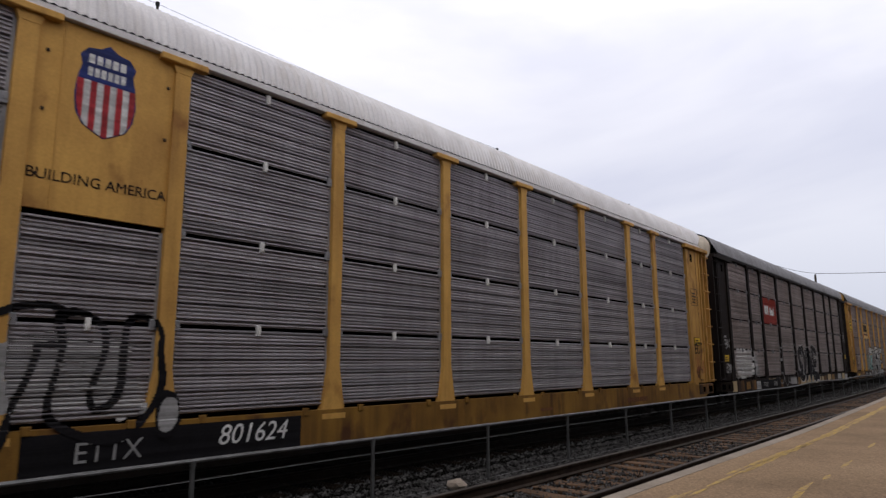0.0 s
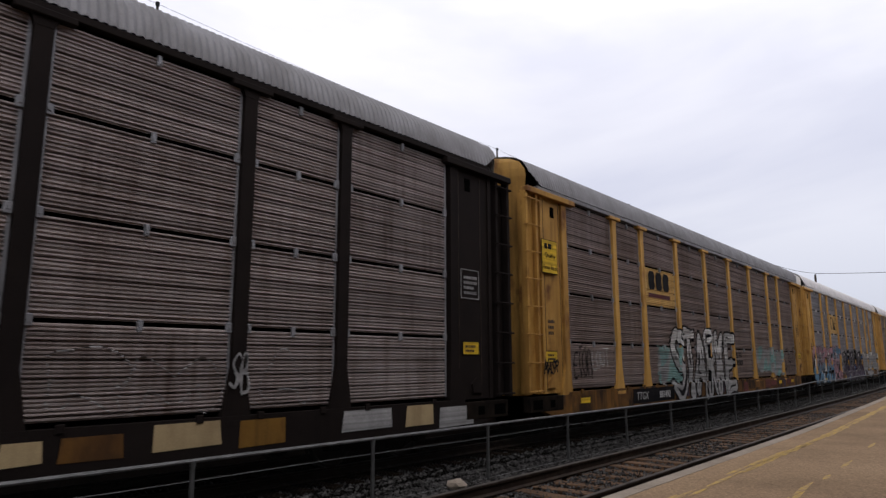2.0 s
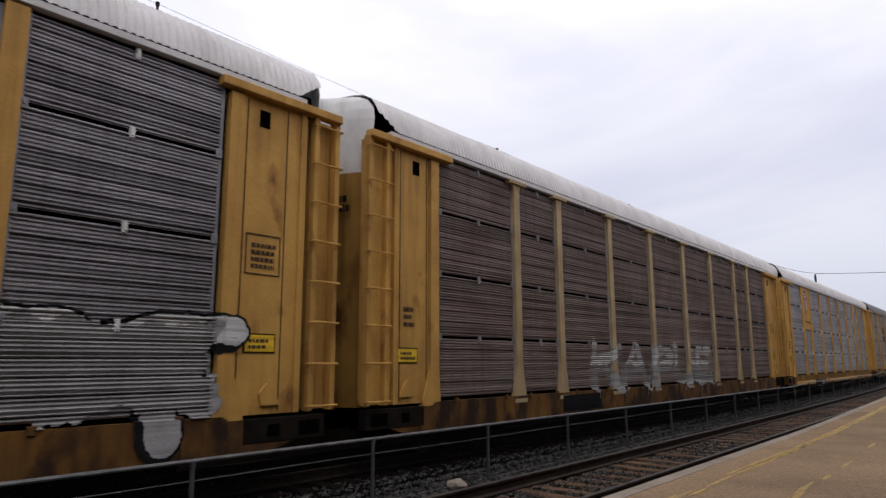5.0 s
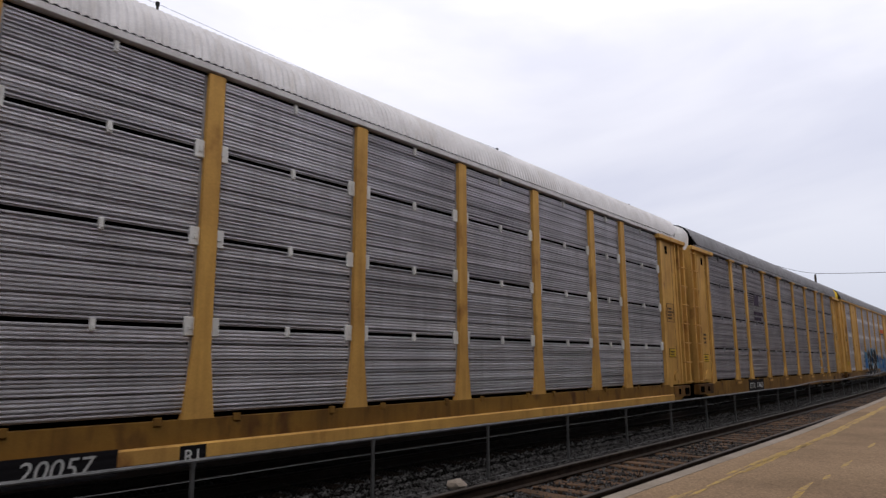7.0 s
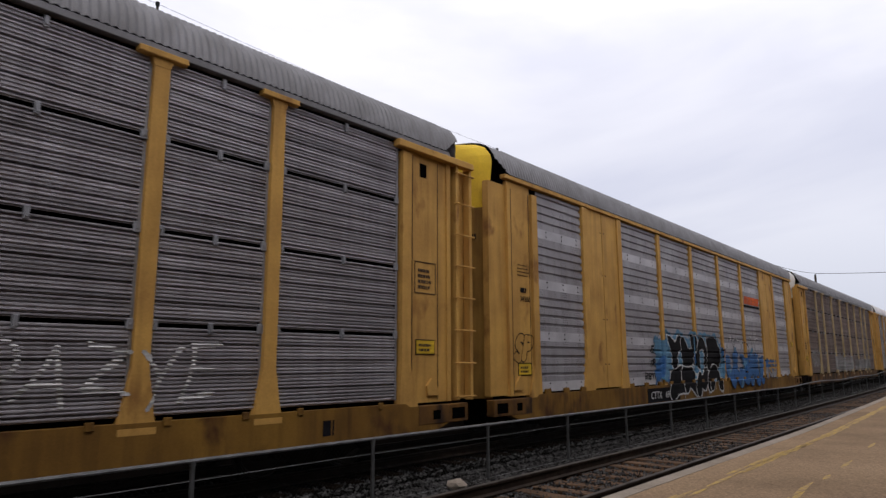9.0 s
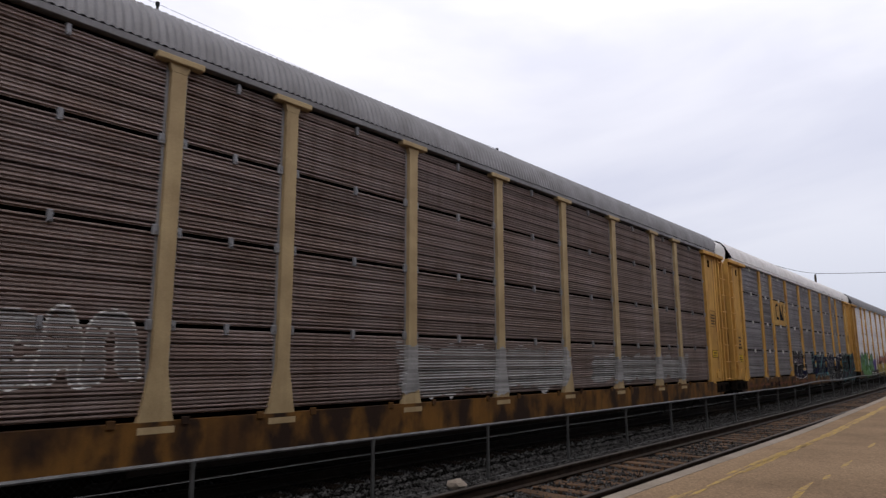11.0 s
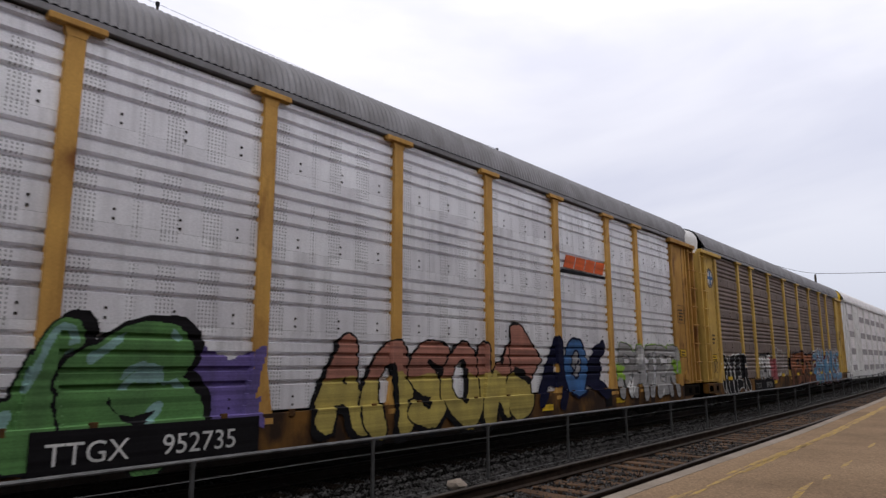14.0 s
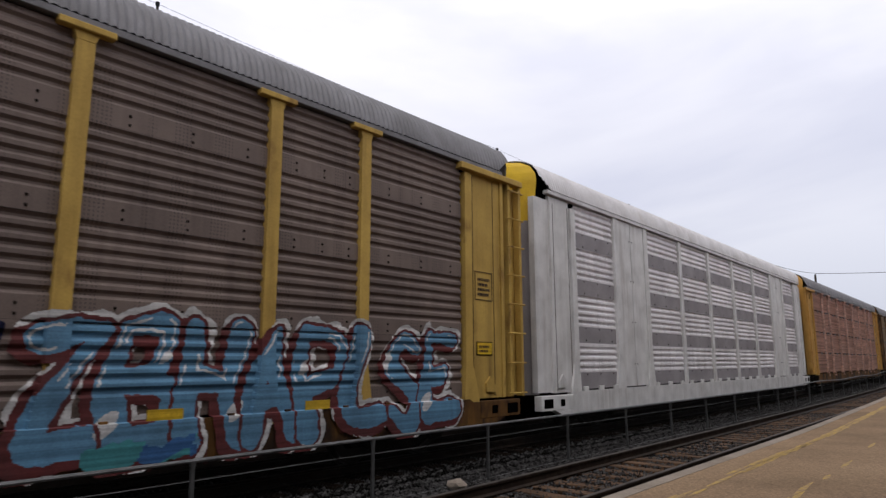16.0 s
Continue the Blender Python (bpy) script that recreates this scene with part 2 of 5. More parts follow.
POLE_WOOD = material("dark_pole_timber", (0.07, 0.055, 0.045), (0.045, 0.036, 0.03), rough=0.9, scale=4, stretch=(4, 4, 0.5))
THIN_WIRE = material("grey_wire", (0.2, 0.2, 0.21), rough=0.6, bump=0)
CABLE = material("black_cable", (0.02, 0.02, 0.022), rough=0.7, bump=0)
FIELD = material("far_gravel_ground", (0.12, 0.11, 0.095), (0.085, 0.08, 0.07), rough=0.95, scale=0.2, grain=0.3, grain_scale=8, bump=0.3, bump_scale=10)
LIGHT_BLOCKER = material("dark_light_blocker", (0.05, 0.038, 0.033), (0.03, 0.024, 0.021), rough=0.95, scale=1.5, gloss=0.0)


# ---- mesh helpers ----
def part(name, bm, mat, parent, label=""):
    me = bm
    if isinstance(bm, bmesh.types.BMesh):
        me = bpy.data.meshes.new(name)
        bm.to_mesh(me)
        bm.free()
    ob = new(name, me)
    mats = mat if isinstance(mat, (list, tuple)) else [mat]
    if len(me.materials) == 0:
        for m in mats:
            me.materials.append(m)
    else:
        for slot, m in zip(ob.material_slots, mats):
            slot.link = "OBJECT"
            slot.material = m
    if parent is not None:
        ob.parent = parent
    if label:
        tagged(ob, label)
    return ob


def thing(name, m, label, category, group="", kind=""):
    ob = new(name)
    ob.empty_display_size = 0.2
    ob.matrix_world = m
    return tagged(ob, label, category, group, kind)


def add_box(bm, x0, x1, y0, y1, z0, z1, slot=0, bevel=0.0):
    g = bmesh.ops.create_cube(bm, size=1.0)
    vs = g["verts"]
    for v in vs:
        v.co = Vector(((x0 + x1) / 2 + v.co.x * (x1 - x0), (y0 + y1) / 2 + v.co.y * (y1 - y0), (z0 + z1) / 2 + v.co.z * (z1 - z0)))
    faces = {f for v in vs for f in v.link_faces}
    for f in faces:
        f.material_index = slot
    if bevel:
        edges = {e for v in vs for e in v.link_edges}
        bmesh.ops.bevel(bm, geom=list(edges), offset=bevel, segments=1, affect="EDGES")
    return bm


def box(x0, x1, y0, y1, z0, z1, bevel=0.0):
    return add_box(bmesh.new(), x0, x1, y0, y1, z0, z1, 0, bevel)


def add_tube(bm, a, b, r, n=8):
    a, b = Vector(a), Vector(b)
    d = b - a
    g = bmesh.ops.create_cone(bm, cap_ends=True, segments=n, radius1=r, radius2=r, depth=d.length)
    q = d.to_track_quat("Z", "Y").to_matrix().to_4x4()
    bmesh.ops.transform(bm, matrix=Matrix.Translation((a + b) / 2) @ q, verts=g["verts"])
    return bm


def run_tube(pts, r, n=6):
    """One continuous tube along pts."""
    bm = bmesh.new()
    rings = []
    for i, p in enumerate(pts):
        d = Vector(pts[min(i + 1, len(pts) - 1)]) - Vector(pts[max(i - 1, 0)])
        m = d.to_track_quat("Z", "Y").to_matrix()
        rings.append([bm.verts.new(Vector(p) + m @ Vector((r * math.cos(6.2832 * k / n), r * math.sin(6.2832 * k / n), 0))) for k in range(n)])
    for a, b in zip(rings, rings[1:]):
        for k in range(n):
            bm.faces.new((a[k], a[(k + 1) % n], b[(k + 1) % n], b[k]))
    bm.faces.new(rings[0][::-1])
    bm.faces.new(rings[-1])
    return bm


def add_prism(bm, pts, y0, y1, slot=0):
    """A plate with the outline pts (x, z), from y0 back to y1."""
    f = [bm.verts.new((x, y0, z)) for x, z in pts]
    b = [bm.verts.new((x, y1, z)) for x, z in pts]
    n = len(pts)
    fs = [bm.faces.new(f), bm.faces.new(b[::-1])]
    for i in range(n):
        fs.append(bm.faces.new((f[i], b[i], b[(i + 1) % n], f[(i + 1) % n])))
    for face in fs:
        face.material_index = slot
    return bm


def done(bm):
    bmesh.ops.recalc_face_normals(bm, faces=bm.faces[:])
    return bm


def shared(cache={}):
    return cache


def cached(key, make):
    store = shared()
    if key not in store:
        me = bpy.data.meshes.new(key if isinstance(key, str) else key[0])
        bm = make()
        bm.to_mesh(me)
        bm.free()
        store[key] = me
    return store[key]


# ---- the setting ----
RISE_FROM = 16.0


def rise(x):
    return 0.00014 * max(0.0, min(x, 95.0) - RISE_FROM) ** 2


def strip(name, ys_zs, mat, xs, label="", parent=None, slots=None, wander=None):
    """A long solid profile run along the track: ys_zs is its closed outline."""
    bm = bmesh.new()
    rings = []
    for x in xs:
        dy = wander(x) if wander else 0.0
        rings.append([bm.verts.new((x, y + dy, z + rise(x))) for y, z in ys_zs])
    n = len(ys_zs)
    for a, b in zip(rings, rings[1:]):
        for i in range(n):
            f = bm.faces.new((a[i], b[i], b[(i + 1) % n], a[(i + 1) % n]))
            if slots:
                f.material_index = slots[i]
    bm.faces.new(rings[0])
    bm.faces.new(rings[-1][::-1])
    return part(name, done(bm), mat, parent, label)


XS = [-25, -10, 0, 8, 16, 22, 28, 34, 42, 50, 60, 70, 80, 95]
CL_NEAR, CL_FAR = 5.03, 9.42


def build_ground():
    # one sheet to the horizon, with the shallow swell of the ballast beds
    bm = bmesh.new()
    ys = [-2000, -300, -40, -8, 2.6, 3.3, 4.0, 6.3, 6.9, 7.4, 8.0, 10.9, 12.2, 16, 40, 300, 2000]
    zs = [-.3, -.3, -.3, -.3, -.3, -.3, -.235, -.235, -.31, -.31, -.235, -.235, -.5, -.5, -.5, -.5, -.5]
    xs = [-2000, -300, -60] + XS + [120, 300, 2000]
    grid = [[bm.verts.new((x, y, z + rise(x))) for y, z in zip(ys, zs)] for x in xs]
    for i in range(len(xs) - 1):
        for j in range(len(ys) - 1):
            f = bm.faces.new((grid[i][j], grid[i + 1][j], grid[i + 1][j + 1], grid[i][j + 1]))
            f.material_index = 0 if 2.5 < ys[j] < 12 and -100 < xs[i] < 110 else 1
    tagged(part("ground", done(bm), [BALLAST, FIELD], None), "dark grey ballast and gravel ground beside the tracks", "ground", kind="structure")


def build_platform():
    def lean(x):
        return 0.022 * max(0.0, min(x, 60) - 15)

    e = 3.36
    xs = XS
    p = strip("platform", [(e - 0.20, 0.30), (-3.4, 0.30), (-3.4, -0.35), (e - 0.20, -0.35)], SLAB, xs, wander=lean)
    tagged(p, "tan worn asphalt station platform with faded yellow lines", "platform", kind="structure")
    # edge slabs, each with a joint
    n = 0
    x = -12.0
    while x < 92:
        x1 = x + 2.4
        bm = bmesh.new()
        for y0, y1, z0, z1 in ((e - 0.195, e, 0.10, 0.303), (e - 0.19, e - 0.07, -0.34, 0.10)):
            c = []
            for xx in (x + 0.006, x1 - 0.006):
                dy, dz = lean(xx), rise(xx)
                c.append([bm.verts.new((xx, yy + dy, zz + dz)) for yy, zz in ((y0, z0), (y1, z0), (y1, z1 - 0.02), (y1 - 0.02, z1), (y0, z1))])
            for i in range(5):
                bm.faces.new((c[0][i], c[1][i], c[1][(i + 1) % 5], c[0][(i + 1) % 5]))
            bm.faces.new(c[0])
            bm.faces.new(c[1][::-1])
        part("edge_slab", done(bm), EDGE, p, "pale concrete platform edge slab" if n == 0 else "")
        x, n = x1, n + 1
    # faded painted lines, broken by wear
    rnd = random.Random(5)
    for y0, y1, gap, step in ((2.66, 2.70, 0.35, 0.35), (2.69, 2.74, 0.10, 0.6), (2.73, 2.78, 0.06, 0.7), (2.77, 2.82, 0.30, 0.4), (1.78, 1.83, 0.62, 0.28), (1.83, 1.88, 0.55, 0.32), (0.95, 1.05, 0.85, 0.3)):
        bm = bmesh.new()
        x = -10.0
        while x < 80:
            ln = rnd.uniform(0.5, 1.6) * step * 2
            if rnd.random() > gap:
                a, b = rnd.uniform(0, 0.03), rnd.uniform(0, 0.03)
                pts = [(x, y0 + 0.02), (x + ln * 0.4, y0 - a * 0.5), (x + ln, y0 + b), (x + ln * 1.05, y1 - 0.015), (x + ln * 0.5, y1 + b * 0.4), (x + 0.02, y1 - a * 0.5)]
                vs = [bm.verts.new((px, py + lean(px), 0.304 + rise(px))) for px, py in pts]
                bm.faces.new(vs)
            x += ln + (rnd.uniform(0.0, 0.05) if gap < 0.4 else rnd.uniform(0.05, 0.3))
        part("painted_line", bm, WORN_YELLOW, p, "faded yellow safety line, worn and broken")


def build_track(name, cl, label, with_parts):
    root = tagged(new(name), label, "railway track", kind="structure")
    g = 0.7535
    prof = [(-0.075, -0.17), (0.075, -0.17), (0.075, -0.155), (0.012, -0.135), (0.010, -0.045), (0.036, -0.035), (0.036, -0.006), (0.028, 0.0), (-0.028, 0.0), (-0.036, -0.006), (-0.036, -0.035), (-0.010, -0.045), (-0.012, -0.135), (-0.075, -0.155)]
    for sgn in (-1, 1):
        strip("rail", [(cl + sgn * g + y, z) for y, z in prof], [RAIL, RAIL_TOP], XS, parent=root, slots=[0] * 6 + [1, 1, 1] + [0] * 5)
    rnd = random.Random(int(cl * 10))
    meshes = []
    for v in range(4):
        bm = box(-0.115, 0.115, -1.28, 1.28, -0.18, 0.0, 0.012)
        for w in bm.verts:
            w.co += Vector((rnd.uniform(-.012, .012), rnd.uniform(-.03, .03), rnd.uniform(-.006, .004)))
        me = bpy.data.meshes.new("tie")
        bm.to_mesh(me)
        bm.free()
        meshes.append(me)
    x = -4.0 if with_parts else -20.0
    n = 0
    while x < 95:
        ob = part("tie", meshes[n % 4], TIE if with_parts else SHADED_TIE, root)
        ob.location = (x + rnd.uniform(-.04, .04), cl + rnd.uniform(-.06, .06), -0.176 + rnd.uniform(-.025, 0) + rise(x))
        ob.rotation_euler = (rnd.uniform(-.006, .006), rnd.uniform(-.02, .02), rnd.uniform(-.06, .06))
        x += 0.52
        n += 1
    return root


def build_ballast():
    rnd = np.random.RandomState(4)
    base = np.array([(0, 0, 1), (.9, 0, 0), (0, .8, 0), (-.8, 0, 0), (0, -.9, 0), (0, 0, -.8)], float)
    tri = [(0, 1, 2), (0, 2, 3), (0, 3, 4), (0, 4, 1), (5, 2, 1), (5, 3, 2), (5, 4, 3), (5, 1, 4)]
    verts, faces = [], []

    def scatter(count, x0, x1, y0, y1, zf, s0, s1):
        for _ in range(count):
            u = rnd.rand()
            x = x0 + (x1 - x0) * u ** 1.5
            y = rnd.uniform(y0, y1)
            s = rnd.uniform(s0, s1)
            r = base * (s * rnd.uniform(0.7, 1.2, (6, 1))) * np.array([1, 1, 0.75])
            a = rnd.uniform(0, 6.28)
            c, sn = np.cos(a), np.sin(a)
            r = r @ np.array([[c, sn, 0], [-sn, c, 0], [0, 0, 1]])
            o = len(verts)
            z = zf(x, y)
            verts.extend((r + (x, y, z)).tolist())
            faces.extend([(i + o, j + o, k + o) for i, j, k in tri])

    def lvl(x, y):
        return -0.235 + rise(x) - (0.07 if 6.8 < y < 7.5 else 0.035 if 6.5 < y < 7.8 else 0)

    scatter(44000, 2.5, 60, 6.0, 7.7, lvl, 0.022, 0.055)
    scatter(5000, 1.5, 60, 7.7, 8.5, lvl, 0.022, 0.05)
    scatter(20000, 3, 50, 3.7, 6.1, lambda x, y: -0.197 + rise(x), 0.02, 0.042)
    scatter(120, 3, 40, 6.2, 7.9, lvl, 0.05, 0.09)
    me = bpy.data.meshes.new("ballast")
    me.from_pydata(verts, [], faces)
    me.materials.append(STONE)
    tagged(new("ballast", me), "grey crushed ballast stones between the tracks", "ballast", kind="stuff")
    # one pale rock by the fence
    bm = bmesh.new()
    bmesh.ops.create_icosphere(bm, subdivisions=2, radius=0.16)
    for v in bm.verts:
        v.co *= 1 + 0.25 * noise.noise(v.co * 9)
        v.co.z *= 0.6
    rock = part("rock", bm, EDGE, None)
    rock.location = (8.35, 6.75, -0.20)
    tagged(rock, "pale lump of concrete lying on the ballast", "rock")


def build_fence():
    yf, z_top, z_foot = 7.05, 0.605, -0.34
    root = thing("fence", pose(0, yf, 0), "low galvanised tube fence with dark chain-link mesh between the tracks", "fence")
    xs = [-4.26 + 2.772 * i for i in range(36)]
    rnd = random.Random(3)

    def sag(x):
        return (0.03 * math.sin(x * 0.21) + 0.035 * math.sin(x * 0.53 + 1)) * max(0, min(1, (x - 24) / 10))

    pts = [(x, 0, z_top + rise(x) + sag(x)) for x in np.linspace(-6.5, 92, 90)]
    part("top_rail", run_tube(pts, 0.024, 8), GALV_TUBE, root, "galvanised tube top rail")
    for drop in (0.205, 0.88):
        part("tension_wire", run_tube([(a[0], a[1], a[2] - drop - 0.012 * math.sin(a[0] * 2.28) ** 2) for a in pts], 0.0055, 4), GALV_TUBE, root, "thin slack tension wire")
    for x in xs:
        bm = bmesh.new()
        top = z_top + rise(x) + sag(x) - 0.03
        lean = rnd.uniform(-0.012, 0.012)
        add_tube(bm, (x + lean * 0.5, 0.005, z_foot + rise(x)), (x, 0.005, top), 0.030, 10)
        add_tube(bm, (x, 0.005, top - 0.03), (x, 0.005, top + 0.025), 0.037, 10)
        part("post", bm, POST_TUBE, root)
    # chain-link mesh, diagonal wires
    verts, faces = [], []

    def wire(x0, z0, x1, z1):
        o = len(verts)
        h = 0.0014
        dx, dz = x1 - x0, z1 - z0
        ln = math.hypot(dx, dz)
        nx, nz = -dz / ln * h, dx / ln * h
        r0, r1 = rise(x0), rise(x1)
        verts.extend([(x0 + nx, -.012, z0 + nz + r0), (x0 - nx, -.012, z0 - nz + r0), (x1 - nx, -.012, z1 - nz + r1), (x1 + nx, -.012, z1 + nz + r1), (x0, -.009, z0 + r0), (x1, -.009, z1 + r1)])
        faces.extend([(o, o + 1, o + 2, o + 3), (o, o + 3, o + 5, o + 4), (o + 1, o + 4, o + 5, o + 2)])

    hgt = z_top - 0.02 - z_foot
    x = 0.0
    while x < 60:
        wire(x, z_foot, x + hgt, z_top - 0.02)
        wire(x + hgt, z_foot, x, z_top - 0.02)
        x += 0.075 if x < 26 else 0.12
    me = bpy.data.meshes.new("chain_link")
    me.from_pydata(verts, [], faces)
    tagged(part("chain_link", me, MESH_WIRE, root), "dark chain-link mesh", kind="stuff")


def build_poles():
    def one(x, y, z, arm, label):
        p = thing("utility_pole", pose(x, y, 0), label, "utility pole", "poles behind the train")
        bm = bmesh.new()
        g = bmesh.ops.create_cone(bm, cap_ends=True, segments=12, radius1=0.17 if arm > 0.3 else 0.09, radius2=0.10 if arm > 0.3 else 0.03, depth=z + 0.5)
        bmesh.ops.translate(bm, verts=g["verts"], vec=(0, 0, (z + 0.5) / 2 - 0.5))
        part("pole", bm, POLE_WOOD, p)
        if arm > 0.45:
            part("crossarm", box(-0.06, 0.06, -arm, arm, z - 0.35, z - 0.22, 0.01), POLE_WOOD, p)
        for s in (-1, 0, 1) if arm > 0.45 else (0,):
            bm = bmesh.new()
            zb = z - 0.22 if s else z
            add_tube(bm, (0, s * arm * 0.85, zb), (0, s * arm * 0.85, zb + 0.10), 0.03, 8)
            add_tube(bm, (0, s * arm * 0.85, zb + 0.05), (0, s * arm * 0.85, zb + 0.13), 0.05, 8)
            part("insulator", bm, CABLE, p)
        return p

    def cable(a, b, sag, r, mat=None):
        pts = []
        for i in range(15):
            u = i / 14
            q = Vector(a).lerp(Vector(b), u)
            q.z -= sag * 4 * u * (1 - u)
            pts.append(q)
        bm = run_tube(pts, r, 5)
        tagged(part("overhead_cable", bm, mat or CABLE, None), "thin black overhead cable strung between poles", "cable")

    Y = 14.0
    xs = [-6.0, 6.5, 19.9, 31.6, 43.4, 59.0]
    zs = [9.75, 9.72, 9.62, 9.58, 9.55, 9.55]
    for x, z in zip(xs, zs):
        one(x, Y, z, 0.25, "slim dark timber pole behind the train")
    for (x0, z0), (x1, z1) in zip(zip(xs, zs), zip(xs[1:], zs[1:])):
        cable((x0, Y, z0 + 0.1), (x1, Y, z1 + 0.1), 0.10, 0.005, THIN_WIRE)
    one(76.1, Y, 10.4, 0.4, "dark timber utility pole with cables beyond the train")
    cable((59.0, Y, 9.65), (76.1, Y, 10.6), 0.15, 0.02)
    cable((76.1, Y, 10.55), (76.1, -6.0, 9.95), 0.25, 0.025)
    one(76.1, -6.0, 9.85, 0.5, "dark timber utility pole with cables beyond the train")
    t = one(109.6, Y, 8.9, 0.45, "far dark timber pole with a drum transformer")
    bm = bmesh.new()
    add_tube(bm, (0, -0.42, 7.9), (0, -0.42, 8.8), 0.28, 12)
    part("transformer", bm, CABLE, t)


def build_light_blockers():
    # Added walls, unseen, that cut low sky light on and under the train.
    w = part("wall_back", box(-45, 110, -3.8, -3.4, -0.4, 9.6, 0.02), LIGHT_BLOCKER, None)
    tagged(w, "unseen dark wall added behind the viewer to block low sky light", "wall", kind="structure")
    w = part("wall_beyond", box(-60, 130, 12.6, 12.9, -0.6, 3.6, 0.02), LIGHT_BLOCKER, None)
    tagged(w, "unseen dark wall added beyond the train to block light under the cars", "wall", kind="structure")


build_ground()
build_platform()
build_light_blockers()


# ---- autorack cars ----
L, HALF = 27.07, 11.347
W_BAY, N_BAY = 2.72, 1.827
EDGES = [-HALF]
for wdt in (W_BAY, N_BAY, W_BAY, W_BAY, W_BAY, W_BAY, W_BAY, N_BAY, W_BAY):
    EDGES.append(EDGES[-1] + wdt)
EDGES[-1] = HALF
MAX_EDGES = [-HALF, -8.997, -6.997, -4.198, -1.399, 1.399, 4.198, 6.997, 8.997, HALF]
Z_SILL0, Z_SILL1 = 0.49, 0.985
ROWS = [1.025, 2.145, 3.325, 4.516, 5.605]
Y_POST, Y_PANEL = -1.52, -1.455
PERIOD, DEPTH, LAP = 0.0518, 0.021, 0.060


def corrugated(w, h):
    """A horizontally ribbed sheet with flat side margins; its outer face looks to -y."""
    bm = bmesh.new()
    prof = []
    n = round(h / PERIOD)
    per = h / n
    for i in range(n):
        z = i * per
        # every fourth valley is a deep lap between sections
        d, u = (LAP, 0.40) if i % 4 == 1 else (DEPTH, 0.30)
        prof += [(z, d), (z + u * per, d), (z + (u + 0.12) * per, 0.0), (z + 0.80 * per, 0.0)]
    prof.append((h, DEPTH))
    m = 0.05
    a = [bm.verts.new((m, y, zz)) for zz, y in prof]
    b = [bm.verts.new((w - m, y, zz)) for zz, y in prof]
    for i in range(len(prof) - 1):
        bm.faces.new((a[i], b[i], b[i + 1], a[i + 1]))
    for x0, x1 in ((0, m), (w - m, w)):
        add_box(bm, x0, x1, DEPTH * 0.4, DEPTH + 0.012, 0, h, 1)
    return bm


GROOVE = 0.198


def punched(w, h, band, bh=0.22, deep=0.036, soft=False):
    """A sheet of flat strips with narrow grooves, or of soft shallow ribs, and one flat band."""
    bm = bmesh.new()
    prof = [(0.0, 0.0, 0)]
    z = 0.0
    if band:
        z = bh
        prof.append((z, 0.0, 1))
    per = 0.159 if soft else GROOVE
    cuts = (0.050, 0.088, 0.118) if soft else (0.122, 0.134, 0.172)
    while z + per <= h + 0.02:
        prof += [(z + cuts[0], 0.0, 0), (z + cuts[1], deep, 0), (z + cuts[2], deep, 0), (min(h, z + per), 0.0, 0)]
        z += per
    if prof[-1][0] < h - 0.004:
        prof.append((h, 0.0, 0))
    a = [bm.verts.new((0, y, zz)) for zz, y, s in prof]
    b = [bm.verts.new((w, y, zz)) for zz, y, s in prof]
    for i in range(len(prof) - 1):
        bm.faces.new((a[i], b[i], b[i + 1], a[i + 1])).material_index = prof[i + 1][2]
    # bolts along the band
    if band:
        for i in range(3):
            x = w * (i + 0.6) / 3
            for zb in (0.045, bh - 0.06):
                add_box(bm, x - 0.014, x + 0.014, -0.012, 0.0, zb, zb + 0.03, 2)
    return bm


def flat_sheet(w, h):
    bm = box(0, w, 0.0, 0.02, 0, h, 0.004)
    for i in (0, 1):
        for k in range(4):
            add_box(bm, 0.06 + i * (w - 0.15), 0.09 + i * (w - 0.15), -0.01, 0.0, h * (k + 0.5) / 4, h * (k + 0.5) / 4 + 0.035, 1)
    return bm


def post_mesh(style):
    bm = bmesh.new()
    hw = 0.105
    if style == "tee":
        pts = [(-0.235, 0.92), (0.235, 0.92), (0.20, 1.06), (hw, 1.62), (hw, 5.44), (-hw, 5.44), (-hw, 1.62), (-0.20, 1.06)]
    elif style == "max":
        pts = [(-0.10, 0.95), (0.10, 0.95), (0.10, 5.60), (-0.10, 5.60)]
    else:
        pts = [(-0.225, 0.94), (0.225, 0.94), (0.205, 1.04), (0.12, 1.85), (0.12, 5.60), (-0.12, 5.60), (-0.12, 1.85), (-0.205, 1.04)]
    add_prism(bm, pts, Y_POST, Y_PANEL + 0.05)
    if style == "tee":
        add_prism(bm, [(-hw, 5.44), (hw, 5.44), (0.15, 5.56), (-0.15, 5.56)], Y_POST - 0.004, Y_PANEL + 0.04)
        add_box(bm, -0.33, 0.33, Y_POST - 0.05, Y_PANEL + 0.03, 5.555, 5.645, 0, 0.012)
        add_box(bm, -0.235, 0.235, Y_POST - 0.012, Y_POST + 0.01, 0.84, 0.93, 0, 0.006)
    return done(bm)


